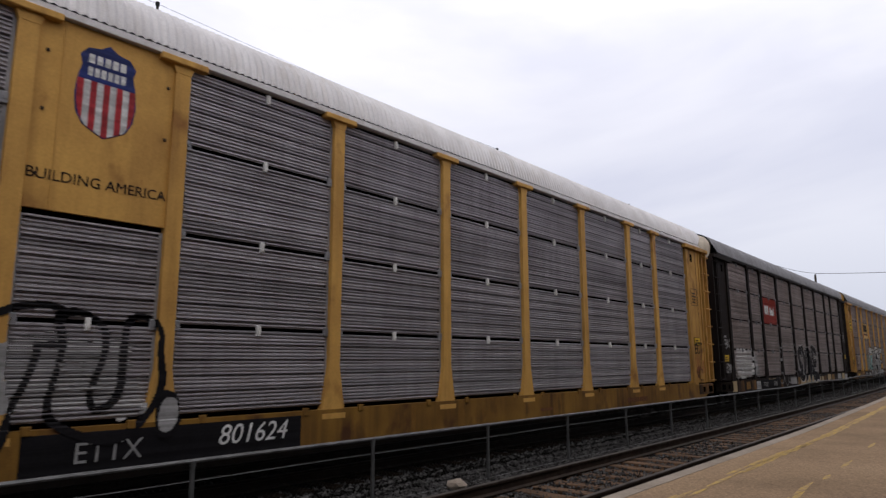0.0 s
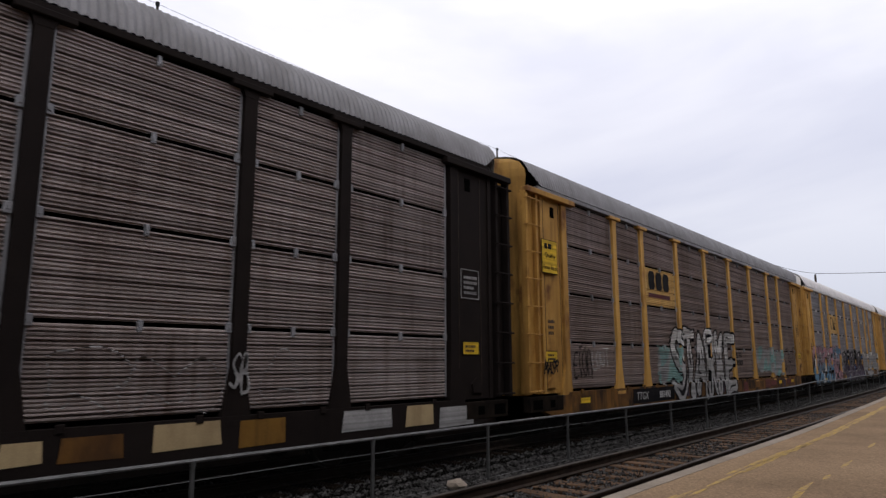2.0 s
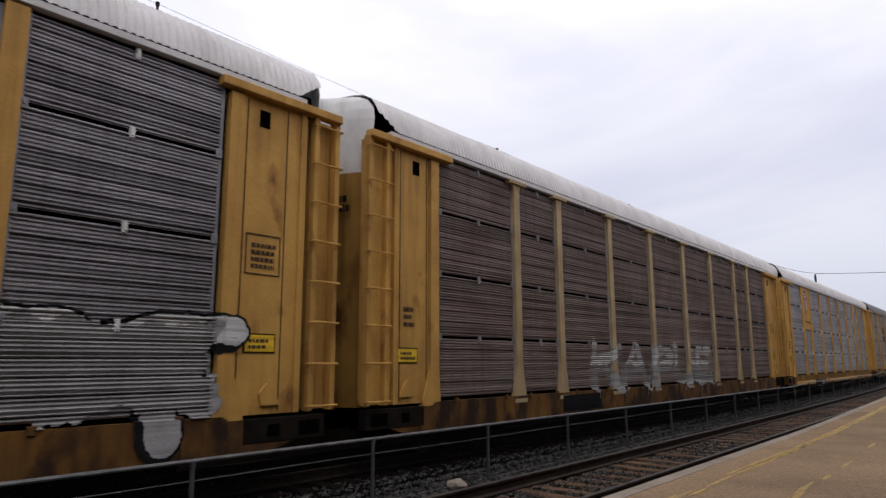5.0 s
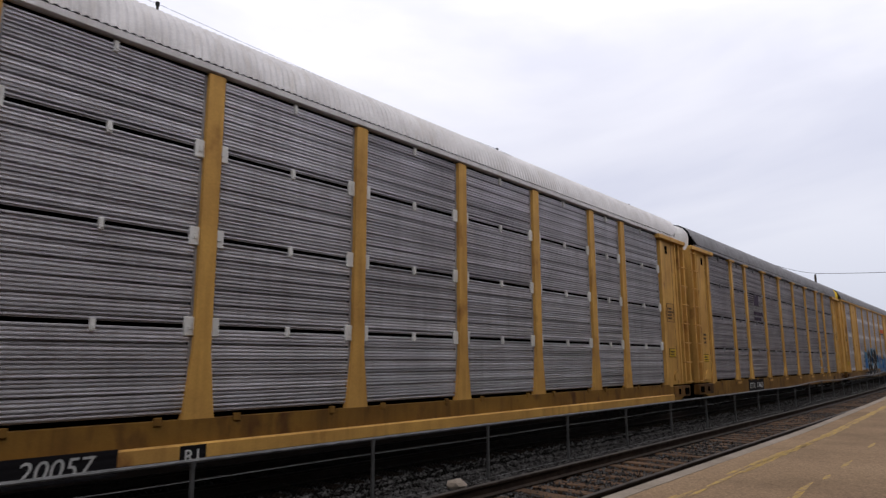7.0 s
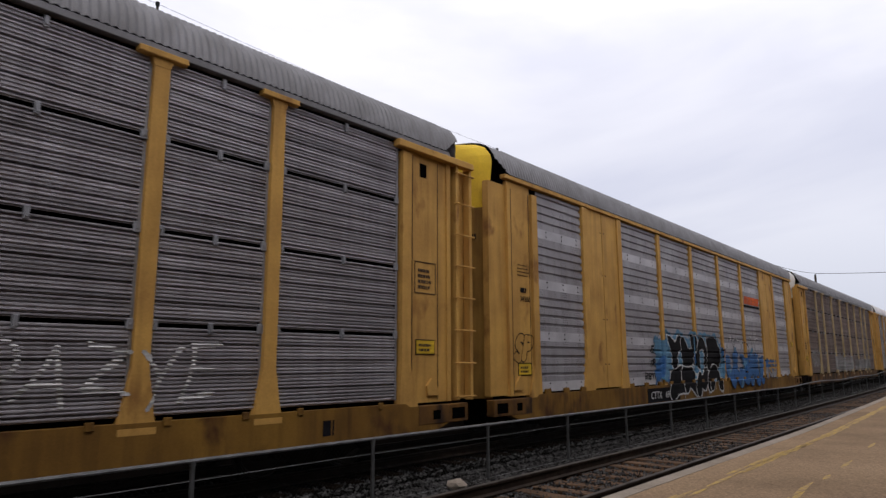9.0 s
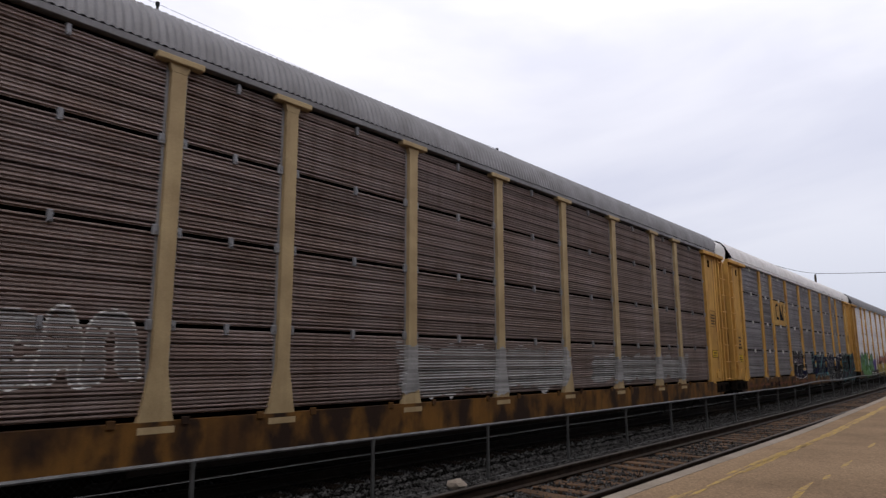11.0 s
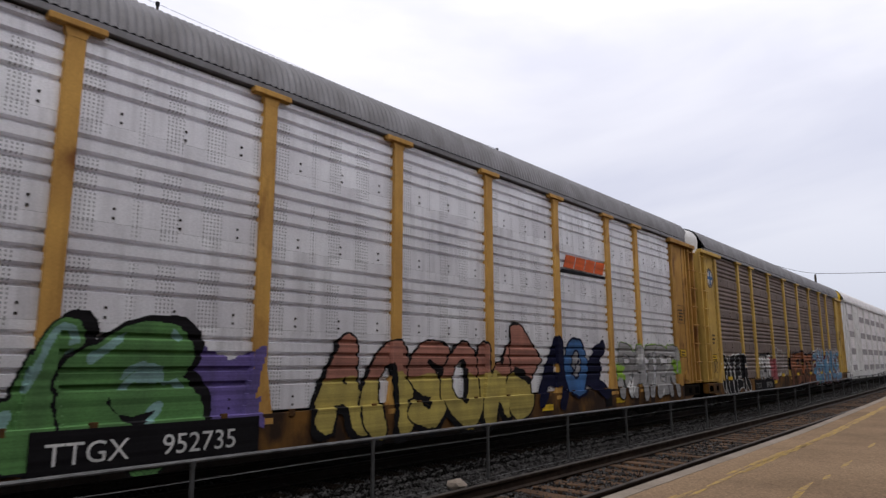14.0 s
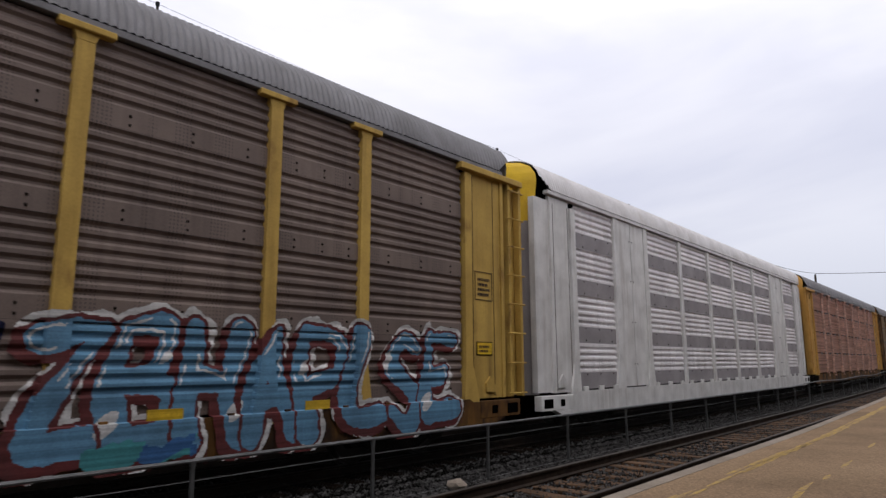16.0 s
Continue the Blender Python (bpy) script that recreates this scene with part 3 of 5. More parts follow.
def roof_mesh():
    """A bowed roof with soft ribs across it; its lower corners are cut away over the ladders."""
    half = [(-1.545, 5.735), (-1.535, 5.80), (-1.505, 5.93), (-1.44, 6.12), (-1.28, 6.325), (-1.02, 6.45), (-0.55, 6.53), (0, 6.56)]
    run = np.concatenate([[0.0], np.cumsum([math.hypot(b[0] - a[0], b[1] - a[1]) for a, b in zip(half, half[1:])])])
    ys, zs = [p[0] for p in half], [p[1] for p in half]
    per, steps = 0.112, 6
    verts, faces = [], []
    count = int(25.8 / per) * steps
    n = 2 * len(half) - 1
    for j in range(count + 1):
        x = -12.9 + j * 25.8 / count
        cut = max(0.0, min(1.0, (abs(x) - 12.45) / 0.4)) * 0.30
        at = [cut + (run[-1] - cut) * r / run[-1] for r in run]
        ring = [(float(np.interp(a, run, ys)), float(np.interp(a, run, zs))) for a in at]
        swell = 0.013 * math.cos(2 * math.pi * j / steps)
        ring = ring + [(-y, z) for y, z in ring[-2::-1]]
        for i, (y, z) in enumerate(ring):
            k = 1 + swell / 1.5
            verts.append((x, y * k, z + (z - 5.2) * (k - 1)))
    for j in range(count):
        for i in range(n - 1):
            faces.append((j * n + i, j * n + i + 1, (j + 1) * n + i + 1, (j + 1) * n + i))
    me = bpy.data.meshes.new("roof")
    me.from_pydata(verts, [], faces)
    me.polygons.foreach_set("use_smooth", [True] * len(faces))
    return me


def roof_end_mesh():
    """A black plate set in under one end of the roof: the gap's shade as colour."""
    half = [(-1.40, 5.70), (-1.40, 5.95), (-1.33, 6.12), (-1.2, 6.28), (-0.95, 6.40), (-0.5, 6.48), (0, 6.50)]
    bm = bmesh.new()
    a, b = ([bm.verts.new((x, y, z)) for y, z in half + [(-y, z) for y, z in half[-2::-1]]] for x in (-12.44, -12.40))
    bm.faces.new(a)
    bm.faces.new(b[::-1])
    for i in range(len(a)):
        bm.faces.new((a[i], b[i], b[(i + 1) % len(a)], a[(i + 1) % len(a)]))
    return done(bm)


def end_door_mesh():
    """Clamshell end doors: bowed in plan, with a domed top; slot 1 is the upper part."""
    bm = bmesh.new()
    zs = [0.95, 2.2, 3.4, 4.6, 4.95, 5.5, 5.92, 6.10, 6.29, 6.41, 6.49]
    half = [1.36, 1.36, 1.36, 1.36, 1.36, 1.38, 1.43, 1.40, 1.25, 1.0, 0.55]
    rings = []
    for z, h in zip(zs, half):
        ring = []
        for i in range(13):
            u = -1 + 2 * i / 12
            bow = 0.34 * (1 - abs(u) ** 2.4)
            ring.append(bm.verts.new((-12.92 - bow, u * h, z)))
        rings.append(ring)
    for k, (a, b) in enumerate(zip(rings, rings[1:])):
        for i in range(12):
            bm.faces.new((a[i], b[i], b[i + 1], a[i + 1])).material_index = 1 if zs[k] >= 4.9 else 0
    return done(bm)


def ladder_mesh():
    bm = bmesh.new()
    for x in (-13.075, -12.66):
        add_box(bm, x - 0.045, x + 0.045, -1.535, -1.38, 0.98, 5.55, 0, 0.008)
    return bm


def rung_mesh():
    bm = bmesh.new()
    add_tube(bm, (-13.13, -1.585, 0), (-12.60, -1.585, 0), 0.017, 6)
    for x in (-13.13, -12.60):
        add_tube(bm, (x, -1.585, 0), (x, -1.50, 0), 0.017, 6)
    return bm


def wheel_mesh():
    bm = bmesh.new()
    prof = [(0.0, 0.075), (0.12, 0.075), (0.15, 0.03), (0.36, 0.02), (0.39, 0.06), (0.42, 0.06), (0.425, -0.05), (0.455, -0.065), (0.455, -0.085), (0.40, -0.09), (0.36, -0.02), (0.12, -0.06), (0.0, -0.06)]
    ring = []
    n = 24
    for k in range(n):
        a = 2 * math.pi * k / n
        ring.append([bm.verts.new((r * math.cos(a), -y, r * math.sin(a))) for r, y in prof])
    for k in range(n):
        for i in range(len(prof) - 1):
            try:
                bm.faces.new((ring[k][i], ring[(k + 1) % n][i], ring[(k + 1) % n][i + 1], ring[k][i + 1]))
            except ValueError:
                pass
    bmesh.ops.remove_doubles(bm, verts=bm.verts[:], dist=1e-5)
    return done(bm)


def truck_mesh():
    bm = bmesh.new()
    for s in (-1, 1):
        y = s * 1.03
        pts = [(-1.15, 0.30), (-0.75, 0.30), (-0.45, 0.16), (0.45, 0.16), (0.75, 0.30), (1.15, 0.30), (1.15, 0.52), (0.6, 0.66), (-0.6, 0.66), (-1.15, 0.52)]
        add_prism(bm, pts, y - 0.08, y + 0.08)
        for x in (-0.84, 0.84):
            add_tube(bm, (x, y - 0.16, 0.42), (x, y + 0.16, 0.42), 0.13, 10)
        for x in (-0.16, 0, 0.16):
            add_tube(bm, (x, y - 0.1 * s, 0.22), (x, y - 0.1 * s, 0.52), 0.07, 8)
    add_box(bm, -0.25, 0.25, -1.2, 1.2, 0.42, 0.68)
    for x in (-0.84, 0.84):
        add_tube(bm, (x, -1.1, 0.42), (x, 1.1, 0.42), 0.08, 10)
    return done(bm)


def underframe_mesh():
    bm = bmesh.new()
    add_box(bm, -13.05, 13.05, -0.35, 0.35, 0.55, 0.95)
    for x in np.arange(-12.4, 12.5, 1.55):
        add_box(bm, x - 0.05, x + 0.05, -1.4, 1.4, 0.70, 0.95)
    add_box(bm, -2.2, -1.0, -0.95, -0.4, 0.42, 0.75, 0, 0.03)
    add_tube(bm, (0.2, -0.75, 0.62), (1.4, -0.75, 0.62), 0.2, 12)
    add_tube(bm, (-9, -0.6, 0.66), (9, -0.6, 0.66), 0.025, 6)
    return bm


def coupler_mesh():
    bm = bmesh.new()
    add_box(bm, -13.45, -12.9, -0.10, 0.10, 0.66, 0.88, 0, 0.02)
    add_prism(bm, [(-13.55, 0.62), (-13.36, 0.62), (-13.30, 0.74), (-13.36, 0.92), (-13.55, 0.92)], -0.17, 0.15)
    return done(bm)


def core_mesh():
    bm = box(-12.56, 12.56, -1.385, 1.385, 0.96, 5.72)
    for s in (-1, 1):
        add_box(bm, min(s * 12.55, s * 12.9), max(s * 12.55, s * 12.9), -1.26, 1.26, 0.97, 5.9)
    return bm


def surface_y(x, z, edges, kind):
    """The outer face of a car's near side at (x, z), for paint laid on it."""
    x, z = np.asarray(x, float), np.asarray(z, float)
    if kind == "rib":
        zz = np.clip(z, ROWS[0], None)
        r = np.zeros_like(zz)
        for z0 in ROWS[:-1]:
            r = np.where(zz >= z0, zz - z0 - 0.027, r)
        ph = np.mod(r, PERIOD) / PERIOD
        yy = np.where(ph < 0.30, DEPTH, np.where(ph < 0.5, DEPTH * (0.5 - ph) / 0.2, np.where(ph < 0.8, 0.0, DEPTH * (ph - 0.8) / 0.2)))
        deep = np.mod(np.floor(r / PERIOD), 4) == 1
        y = Y_PANEL + yy * np.where(deep, LAP / DEPTH, 1.0)
    else:
        r = np.zeros_like(z)
        for z0 in ROWS[:-1]:
            r = np.where(z >= z0, z - z0 - 0.001, r)
        steps = [0, 0.050, 0.088, 0.118, 0.159] if kind == "soft" else [0, 0.122, 0.134, 0.172, GROOVE]
        m = np.mod(np.maximum(r - 0.22, 0), steps[-1])
        yy = np.interp(m, steps, [0, 0, 0.036, 0.036, 0])
        y = Y_PANEL + np.where(r < 0.22, 0.0, yy)
    for e in edges[1:-1]:
        hw = 0.115 + 0.11 * np.clip((1.62 - z) / 0.6, 0, 1)
        y = np.where(np.abs(x - e) < hw + 0.012, Y_POST, y)
    y = np.where((x < edges[0] + 0.1) | (x > edges[-1] - 0.1), Y_POST + 0.01, y)
    y = np.where(z < Z_SILL1 + 0.012, -1.535, y)
    return y - 0.006


def paint_mesh(car, colour_at, x0, x1, z0, z1, edges, kind, palette, label, dx=0.017):
    """Spray paint on a car's side: small facets that follow ribs, posts and sill. colour_at gives an index into palette, or -1."""
    dz = PERIOD / 4
    count = sum(1 for c in car.children if c.name.startswith("graffiti"))
    z_start = ROWS[0] + 0.027 + math.floor((z0 - ROWS[0] - 0.027) / dz) * dz
    xs, zs = np.arange(x0, x1 + dx, dx), np.arange(z_start, z1 + dz, dz) + 0.15 * PERIOD
    cxs, czs = (xs[:-1] + xs[1:]) / 2, (zs[:-1] + zs[1:]) / 2
    CX, CZ = np.meshgrid(cxs, czs)
    idx = colour_at(CX, CZ)
    GX, GZ = np.meshgrid(xs, zs)
    GY = surface_y(GX, GZ, edges, kind) - 0.004 * count
    nx = len(xs)
    ids = np.arange(GX.size).reshape(GX.shape)
    keep = idx >= 0
    quads = np.stack([ids[:-1, :-1][keep], ids[:-1, 1:][keep], ids[1:, 1:][keep], ids[1:, :-1][keep]], 1)
    if not len(quads):
        return None
    used, inv = np.unique(quads, return_inverse=True)
    quads = inv.reshape(quads.shape)
    v = np.stack([GX.ravel()[used], GY.ravel()[used], GZ.ravel()[used]], 1)
    me = bpy.data.meshes.new("graffiti")
    me.from_pydata(v.tolist(), [], quads.tolist())
    for p in palette:
        me.materials.append(PAINT[p])
    me.polygons.foreach_set("material_index", idx[keep].astype(np.int32))
    me.update()
    return part("graffiti", me, [PAINT[p] for p in palette], car, label)


def seg_dist(X, Z, a, b):
    ax, az = a
    bx, bz = b
    dx, dz = bx - ax, bz - az
    t = np.clip(((X - ax) * dx + (Z - az) * dz) / (dx * dx + dz * dz + 1e-9), 0, 1)
    return np.hypot(X - ax - t * dx, Z - az - t * dz)


def distance_to(shapes, X, Z):
    d = np.full(X.shape, 9.0)
    which = np.zeros(X.shape, int)
    for i, pts in enumerate(shapes):
        for a, b in zip(pts, pts[1:]):
            s = seg_dist(X, Z, a, b)
            which = np.where(s < d, i, which)
            d = np.minimum(d, s)
    return d, which


def wobble(X, Z, k, seed):
    return np.sin(X * 3.1 * k + seed) * np.cos(Z * 4.3 * k + seed * 1.7) + 0.6 * np.sin(X * 7.3 * k - Z * 5.9 * k + seed * 2.3)


# strokes of hand-drawn letters in a unit box; three points or more bend softly
GLYPH = {"!": [[(0.5, 1.0), (0.45, 0.4)], [(0.42, 0.08), (0.44, 0.04)]]}
GLYPH["A"] = [[(0.0, 0.0), (0.45, 1.0)], [(0.45, 1.0), (0.95, 0.0)], [(0.2, 0.36), (0.78, 0.34)]]
GLYPH["B"] = [[(0.08, 0.0), (0.05, 1.0)], [(0.05, 1.0), (0.75, 0.95), (0.72, 0.6), (0.1, 0.52)], [(0.1, 0.52), (0.95, 0.45), (0.9, 0.05), (0.08, 0.0)]]
GLYPH["C"] = [[(0.95, 0.8), (0.55, 1.0), (0.08, 0.75), (0.05, 0.3), (0.5, 0.0), (0.95, 0.18)]]
GLYPH["D"] = [[(0.08, 0.0), (0.05, 1.0)], [(0.05, 1.0), (0.75, 0.9), (0.95, 0.45), (0.7, 0.08), (0.08, 0.0)]]
GLYPH["E"] = [[(0.9, 0.95), (0.1, 1.0)], [(0.1, 1.0), (0.08, 0.0)], [(0.1, 0.52), (0.75, 0.5)], [(0.08, 0.0), (0.95, 0.06)]]
GLYPH["F"] = [[(0.05, 0.0), (0.1, 1.0)], [(0.1, 1.0), (0.95, 0.98)], [(0.1, 0.52), (0.7, 0.5)]]
GLYPH["G"] = [[(0.9, 0.82), (0.5, 1.0), (0.06, 0.7), (0.08, 0.25), (0.55, 0.0), (0.92, 0.2), (0.92, 0.46)], [(0.92, 0.46), (0.55, 0.46)]]
GLYPH["H"] = [[(0.08, 0.0), (0.05, 1.0)], [(0.9, 0.0), (0.92, 1.0)], [(0.08, 0.5), (0.9, 0.48)]]
GLYPH["I"] = [[(0.5, 0.0), (0.5, 0.7)], [(0.5, 1.0), (0.52, 1.02)]]
GLYPH["K"] = [[(0.08, 0.0), (0.05, 1.0)], [(0.9, 1.0), (0.12, 0.48)], [(0.3, 0.58), (0.95, 0.0)]]
GLYPH["L"] = [[(0.15, 1.0), (0.1, 0.05)], [(0.1, 0.05), (0.92, 0.08)]]
GLYPH["M"] = [[(0.02, 0.0), (0.1, 1.0)], [(0.1, 1.0), (0.5, 0.35)], [(0.5, 0.35), (0.88, 1.0)], [(0.88, 1.0), (0.98, 0.0)]]
GLYPH["N"] = [[(0.05, 0.0), (0.08, 0.7), (0.5, 1.0), (0.88, 0.7), (0.92, 0.0)]]
GLYPH["O"] = [[(0.5, 1.0), (0.05, 0.72), (0.05, 0.28), (0.5, 0.0), (0.93, 0.28), (0.93, 0.72), (0.5, 1.0)]]
GLYPH["P"] = [[(0.1, 0.0), (0.05, 1.0)], [(0.05, 1.0), (0.85, 0.95), (0.9, 0.55), (0.1, 0.45)]]
GLYPH["R"] = [[(0.08, 0.0), (0.05, 1.0)], [(0.05, 1.0), (0.82, 0.95), (0.85, 0.6), (0.12, 0.48)], [(0.35, 0.5), (0.95, 0.0)]]
GLYPH["S"] = [[(0.92, 0.88), (0.4, 1.0), (0.08, 0.75), (0.5, 0.5), (0.92, 0.28), (0.55, 0.0), (0.04, 0.12)]]
GLYPH["T"] = [[(0.02, 0.96), (0.96, 1.0)], [(0.5, 0.98), (0.45, 0.0)]]
GLYPH["U"] = [[(0.05, 1.0), (0.08, 0.3), (0.45, 0.0), (0.88, 0.3), (0.92, 1.0)]]
GLYPH["W"] = [[(0.02, 1.0), (0.2, 0.0)], [(0.2, 0.0), (0.5, 0.65)], [(0.5, 0.65), (0.8, 0.0)], [(0.8, 0.0), (0.98, 1.0)]]
GLYPH["Y"] = [[(0.02, 1.0), (0.45, 0.5)], [(0.95, 1.0), (0.45, 0.5)], [(0.45, 0.5), (0.42, 0.0)]]
GLYPH["Z"] = [[(0.05, 0.95), (0.92, 1.0)], [(0.92, 1.0), (0.06, 0.04)], [(0.06, 0.04), (0.95, 0.06)]]


def soften(pts, n=5):
    """A smooth run through pts."""
    if len(pts) < 3:
        return pts
    p = [pts[0]] + list(pts) + [pts[-1]]
    out = []
    for a, b, c, d in zip(p, p[1:], p[2:], p[3:]):
        for i in range(n):
            t = i / n
            out.append(tuple(0.5 * (2 * b[q] + (c[q] - a[q]) * t + (2 * a[q] - 5 * b[q] + 4 * c[q] - d[q]) * t * t + (3 * b[q] - a[q] - 3 * c[q] + d[q]) * t ** 3) for q in (0, 1)))
    return out + [pts[-1]]


def spell(text, seed, x0, x1, z0, z1, slant=0.05, jump=0.06):
    """The strokes of each letter of text, set side by side with a hand's unevenness."""
    rnd = random.Random(seed)
    wide = [0.45 if c in "I!" else 1.25 if c in "MW" else 1.0 for c in text]
    unit = (x1 - x0) / sum(wide)
    x, h, out = x0, z1 - z0, []
    for c, wd in zip(text, wide):
        w = unit * wd
        lo, hi = rnd.uniform(0, jump), 1 - rnd.uniform(0, jump)
        tilt, puff = slant + rnd.uniform(-0.06, 0.06), rnd.uniform(0.80, 0.92)
        strokes = []
        for st in GLYPH[c]:
            strokes.append([(x + w * (0.5 + (u - 0.5) * puff) + tilt * h * (v - 0.5) + rnd.uniform(-.02, .02) * w, z0 + h * (lo + (hi - lo) * v) + rnd.uniform(-.02, .02) * h) for u, v in soften(st)] if len(st) < 3 else
                           [(x + w * (0.5 + (u - 0.5) * puff) + tilt * h * (v - 0.5), z0 + h * (lo + (hi - lo) * v)) for u, v in soften(st)])
        out.append(strokes)
        x += w
    return out


def bend(X, Z, seed, amount):
    """Leans and swells lettering so that no two letters are drawn alike."""
    u = X + amount * (np.sin(Z * 3.7 + seed) + 0.55 * np.sin(X * 2.9 - Z * 5.3 + 1.7 * seed))
    v = Z + amount * (0.8 * np.sin(X * 2.3 + 2.1 * seed) + 0.45 * np.sin(X * 6.1 + Z * 3.1 + seed))
    return u, v


def piece(car, seed, text, x0, x1, z0, z1, palette, edges, kind, label, fat=0.2, line=0.035, halo=0.0, split=0.5, back=False, shadow=0.0, spots=0.8, gleam=0.0, bare_top=False, inner=0.0, halo_from=-1.0):
    """A filled piece of overlapping letters. palette: outline, fill above, fill below, accent, halo or ground."""
    sh = spell(text, seed, x0 + fat * 0.8, x1 - fat * 0.8, z0 + fat, z1 - fat)

    def colour(X, Z):
        U, V = bend(X, Z, seed, 0.055)
        v = (Z - z0) / (z1 - z0)
        swell = fat * (0.24 * wobble(X, Z, 0.75, seed + 6) - 0.12 + 0.28 * v)
        wob = 0.010 * wobble(X, Z, 5.0, seed + 2) + swell
        ds = [distance_to(st, U, V)[0] + wob for st in sh]
        allr = np.min(np.stack(ds), 0)
        out = np.full(X.shape, -1)
        if back:
            out = np.where((v > 0.0) & (v < 0.9 + 0.07 * wobble(X, Z, 0.6, seed)) & (X > x0 + 0.1) & (X < x1 - 0.1), 4, out)
        if halo:
            rag = 0.6 * halo * wobble(X, Z, 1.7, seed + 4)
            out = np.where((allr < fat + line + halo + rag) & (v > halo_from), 4, out)
        if shadow:
            sd = np.min(np.stack([distance_to(st, U + shadow, V + shadow * 0.8)[0] + wob for st in sh]), 0)
            out = np.where(sd < fat + line, 0, out)
        fill = np.where(v + 0.05 * wobble(X, Z, 0.9, seed + 1) > split, -1 if bare_top else 1, 2)
        fill = np.where((wobble(X, Z, 1.1, seed + 5) > spots) & (v < 0.8), 3, fill)
        for d in ds:
            out = np.where(d < fat + line, 0, out)
            out = np.where(d < fat, fill, out)
            if inner:
                out = np.where((d < inner) & (wobble(X, Z, 0.7, seed + 9) > -0.4), 0, out)
            if gleam:
                out = np.where((np.abs(d - fat * 0.62) < gleam) & (v > 0.5) & (wobble(X, Z, 1.3, seed + 3) > 0.1), 3, out)
        drip = (np.abs(np.mod(X * 2.3 + seed, 1.7) - 0.4) < 0.02) & (Z < z0 + 0.25) & (allr < fat + 0.2)
        return np.where(drip & (out == -1), 0, out)

    return paint_mesh(car, colour, x0 - 0.1, x1 + 0.1, z0 - 0.12, z1 + 0.12, edges, kind, palette, label)


def scrawl(car, seed, text, x0, x1, z0, z1, colour_name, edges, kind, label, w=0.022):
    """A quick tag in single lines."""
    sh = spell(text, seed, x0, x1, z0, z1, slant=0.14, jump=0.2)
    runs = [st for letter in sh for st in letter]

    def colour(X, Z):
        d, _ = distance_to(runs, *bend(X, Z, seed, 0.09 * (z1 - z0)))
        d = d + 0.006 * wobble(X, Z, 3.0, seed)
        return np.where(d < w, 0, -1)

    return paint_mesh(car, colour, x0 - 0.2, x1 + 0.3, z0 - 0.1, z1 + 0.1, edges, kind, [colour_name], label, dx=0.013)


def outline_piece(car, seed, text, x0, x1, z0, z1, cols, edges, kind, label, fat=0.15, line=0.03, fill=True):
    """Bubble outlines, filled or left bare."""
    sh = spell(text, seed, x0 + fat, x1 - fat, z0 + fat, z1 - fat)

    def colour(X, Z):
        out = np.full(X.shape, -1)
        wob = fat * 0.2 * wobble(X, Z, 0.8, seed)
        U, V = bend(X, Z, seed, 0.05)
        for st in sh:
            d = distance_to(st, U, V)[0] + wob
            out = np.where(d < fat + line, 0, out)
            out = np.where(d < fat, np.where(wobble(X, Z, 6.0, seed) > -1.2, 1, -1) if fill else -1, out)
        return out

    return paint_mesh(car, colour, x0, x1, z0 - 0.1, z1 + 0.1, edges, kind, cols, label)


def text_part(body, size, mat, parent, x, y, z, name="lettering", label="", shear=0.0):
    cu = bpy.data.curves.new(name, "FONT")
    cu.body, cu.size, cu.extrude, cu.shear = body, size, 0.002, shear
    cu.align_x, cu.resolution_u = "CENTER", 3
    tmp = bpy.data.objects.new("tmp", cu)
    scene.collection.objects.link(tmp)
    me = bpy.data.meshes.new_from_object(tmp)
    bpy.data.objects.remove(tmp)
    bpy.data.curves.remove(cu)
    ob = part(name, me, mat, parent, label)
    ob.matrix_basis = pose(x, y, z, 90, 0, 0)
    return ob


def bars(parent, x0, x1, z0, z1, y, rows, mat, seed=1, gap=0.45, name="stencil"):
    """Unreadable stencilling as plain bars."""
    rnd = random.Random(seed)
    bm = bmesh.new()
    h = (z1 - z0) / rows
    for r in range(rows):
        x = x0
        end = x1 - rnd.uniform(0, 0.3) * (x1 - x0)
        while x < end:
            ln = rnd.uniform(0.05, 0.16) * (0.5 if rows > 1 else 1.0)
            add_box(bm, x, min(x + ln, end), y - 0.004, y, z0 + r * h, z0 + r * h + h * (1 - gap))
            x += ln + (0.018 if rows > 1 else 0.03)
    return tagged(part(name, bm, mat, parent), kind="stuff")


ROOF = roof_mesh()
TRUCK_X = 9.9


def build_car(k, spec):
    car = thing("autorack_car", pose(0, CL_FAR, 0), spec["label"], "railway car", "cars of the train")
    frame_mat, panel = spec["frame"], PANEL[spec["panel"]]
    kind, style = spec.get("kind", "rib"), spec.get("style", "tee")
    edges = MAX_EDGES if style == "max" else EDGES
    sill_mat = spec.get("sill", frame_mat)
    band = PANEL[spec["bands"]] if spec.get("bands") else panel
    pad = {"tee": 0.10, "plain": 0.115, "max": 0.095}[style]
    logo = spec.get("logo", {})
    # Solid black box: the unlit inside behind the panel gaps, put into colour.
    part("interior", cached("core", core_mesh), SHADE_BLACK, car)
    part("roof", ROOF, spec["roof"], car)
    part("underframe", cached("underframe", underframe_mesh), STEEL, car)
    # side panels: near side row by row, far side in full height
    for i, (a, b) in enumerate(zip(edges, edges[1:])):
        w = round(b - a - 2 * pad, 3)
        solid = style == "max" and i in (1, 7)
        if solid:
            for j in (0, 1):
                hw = (b - a) / 2
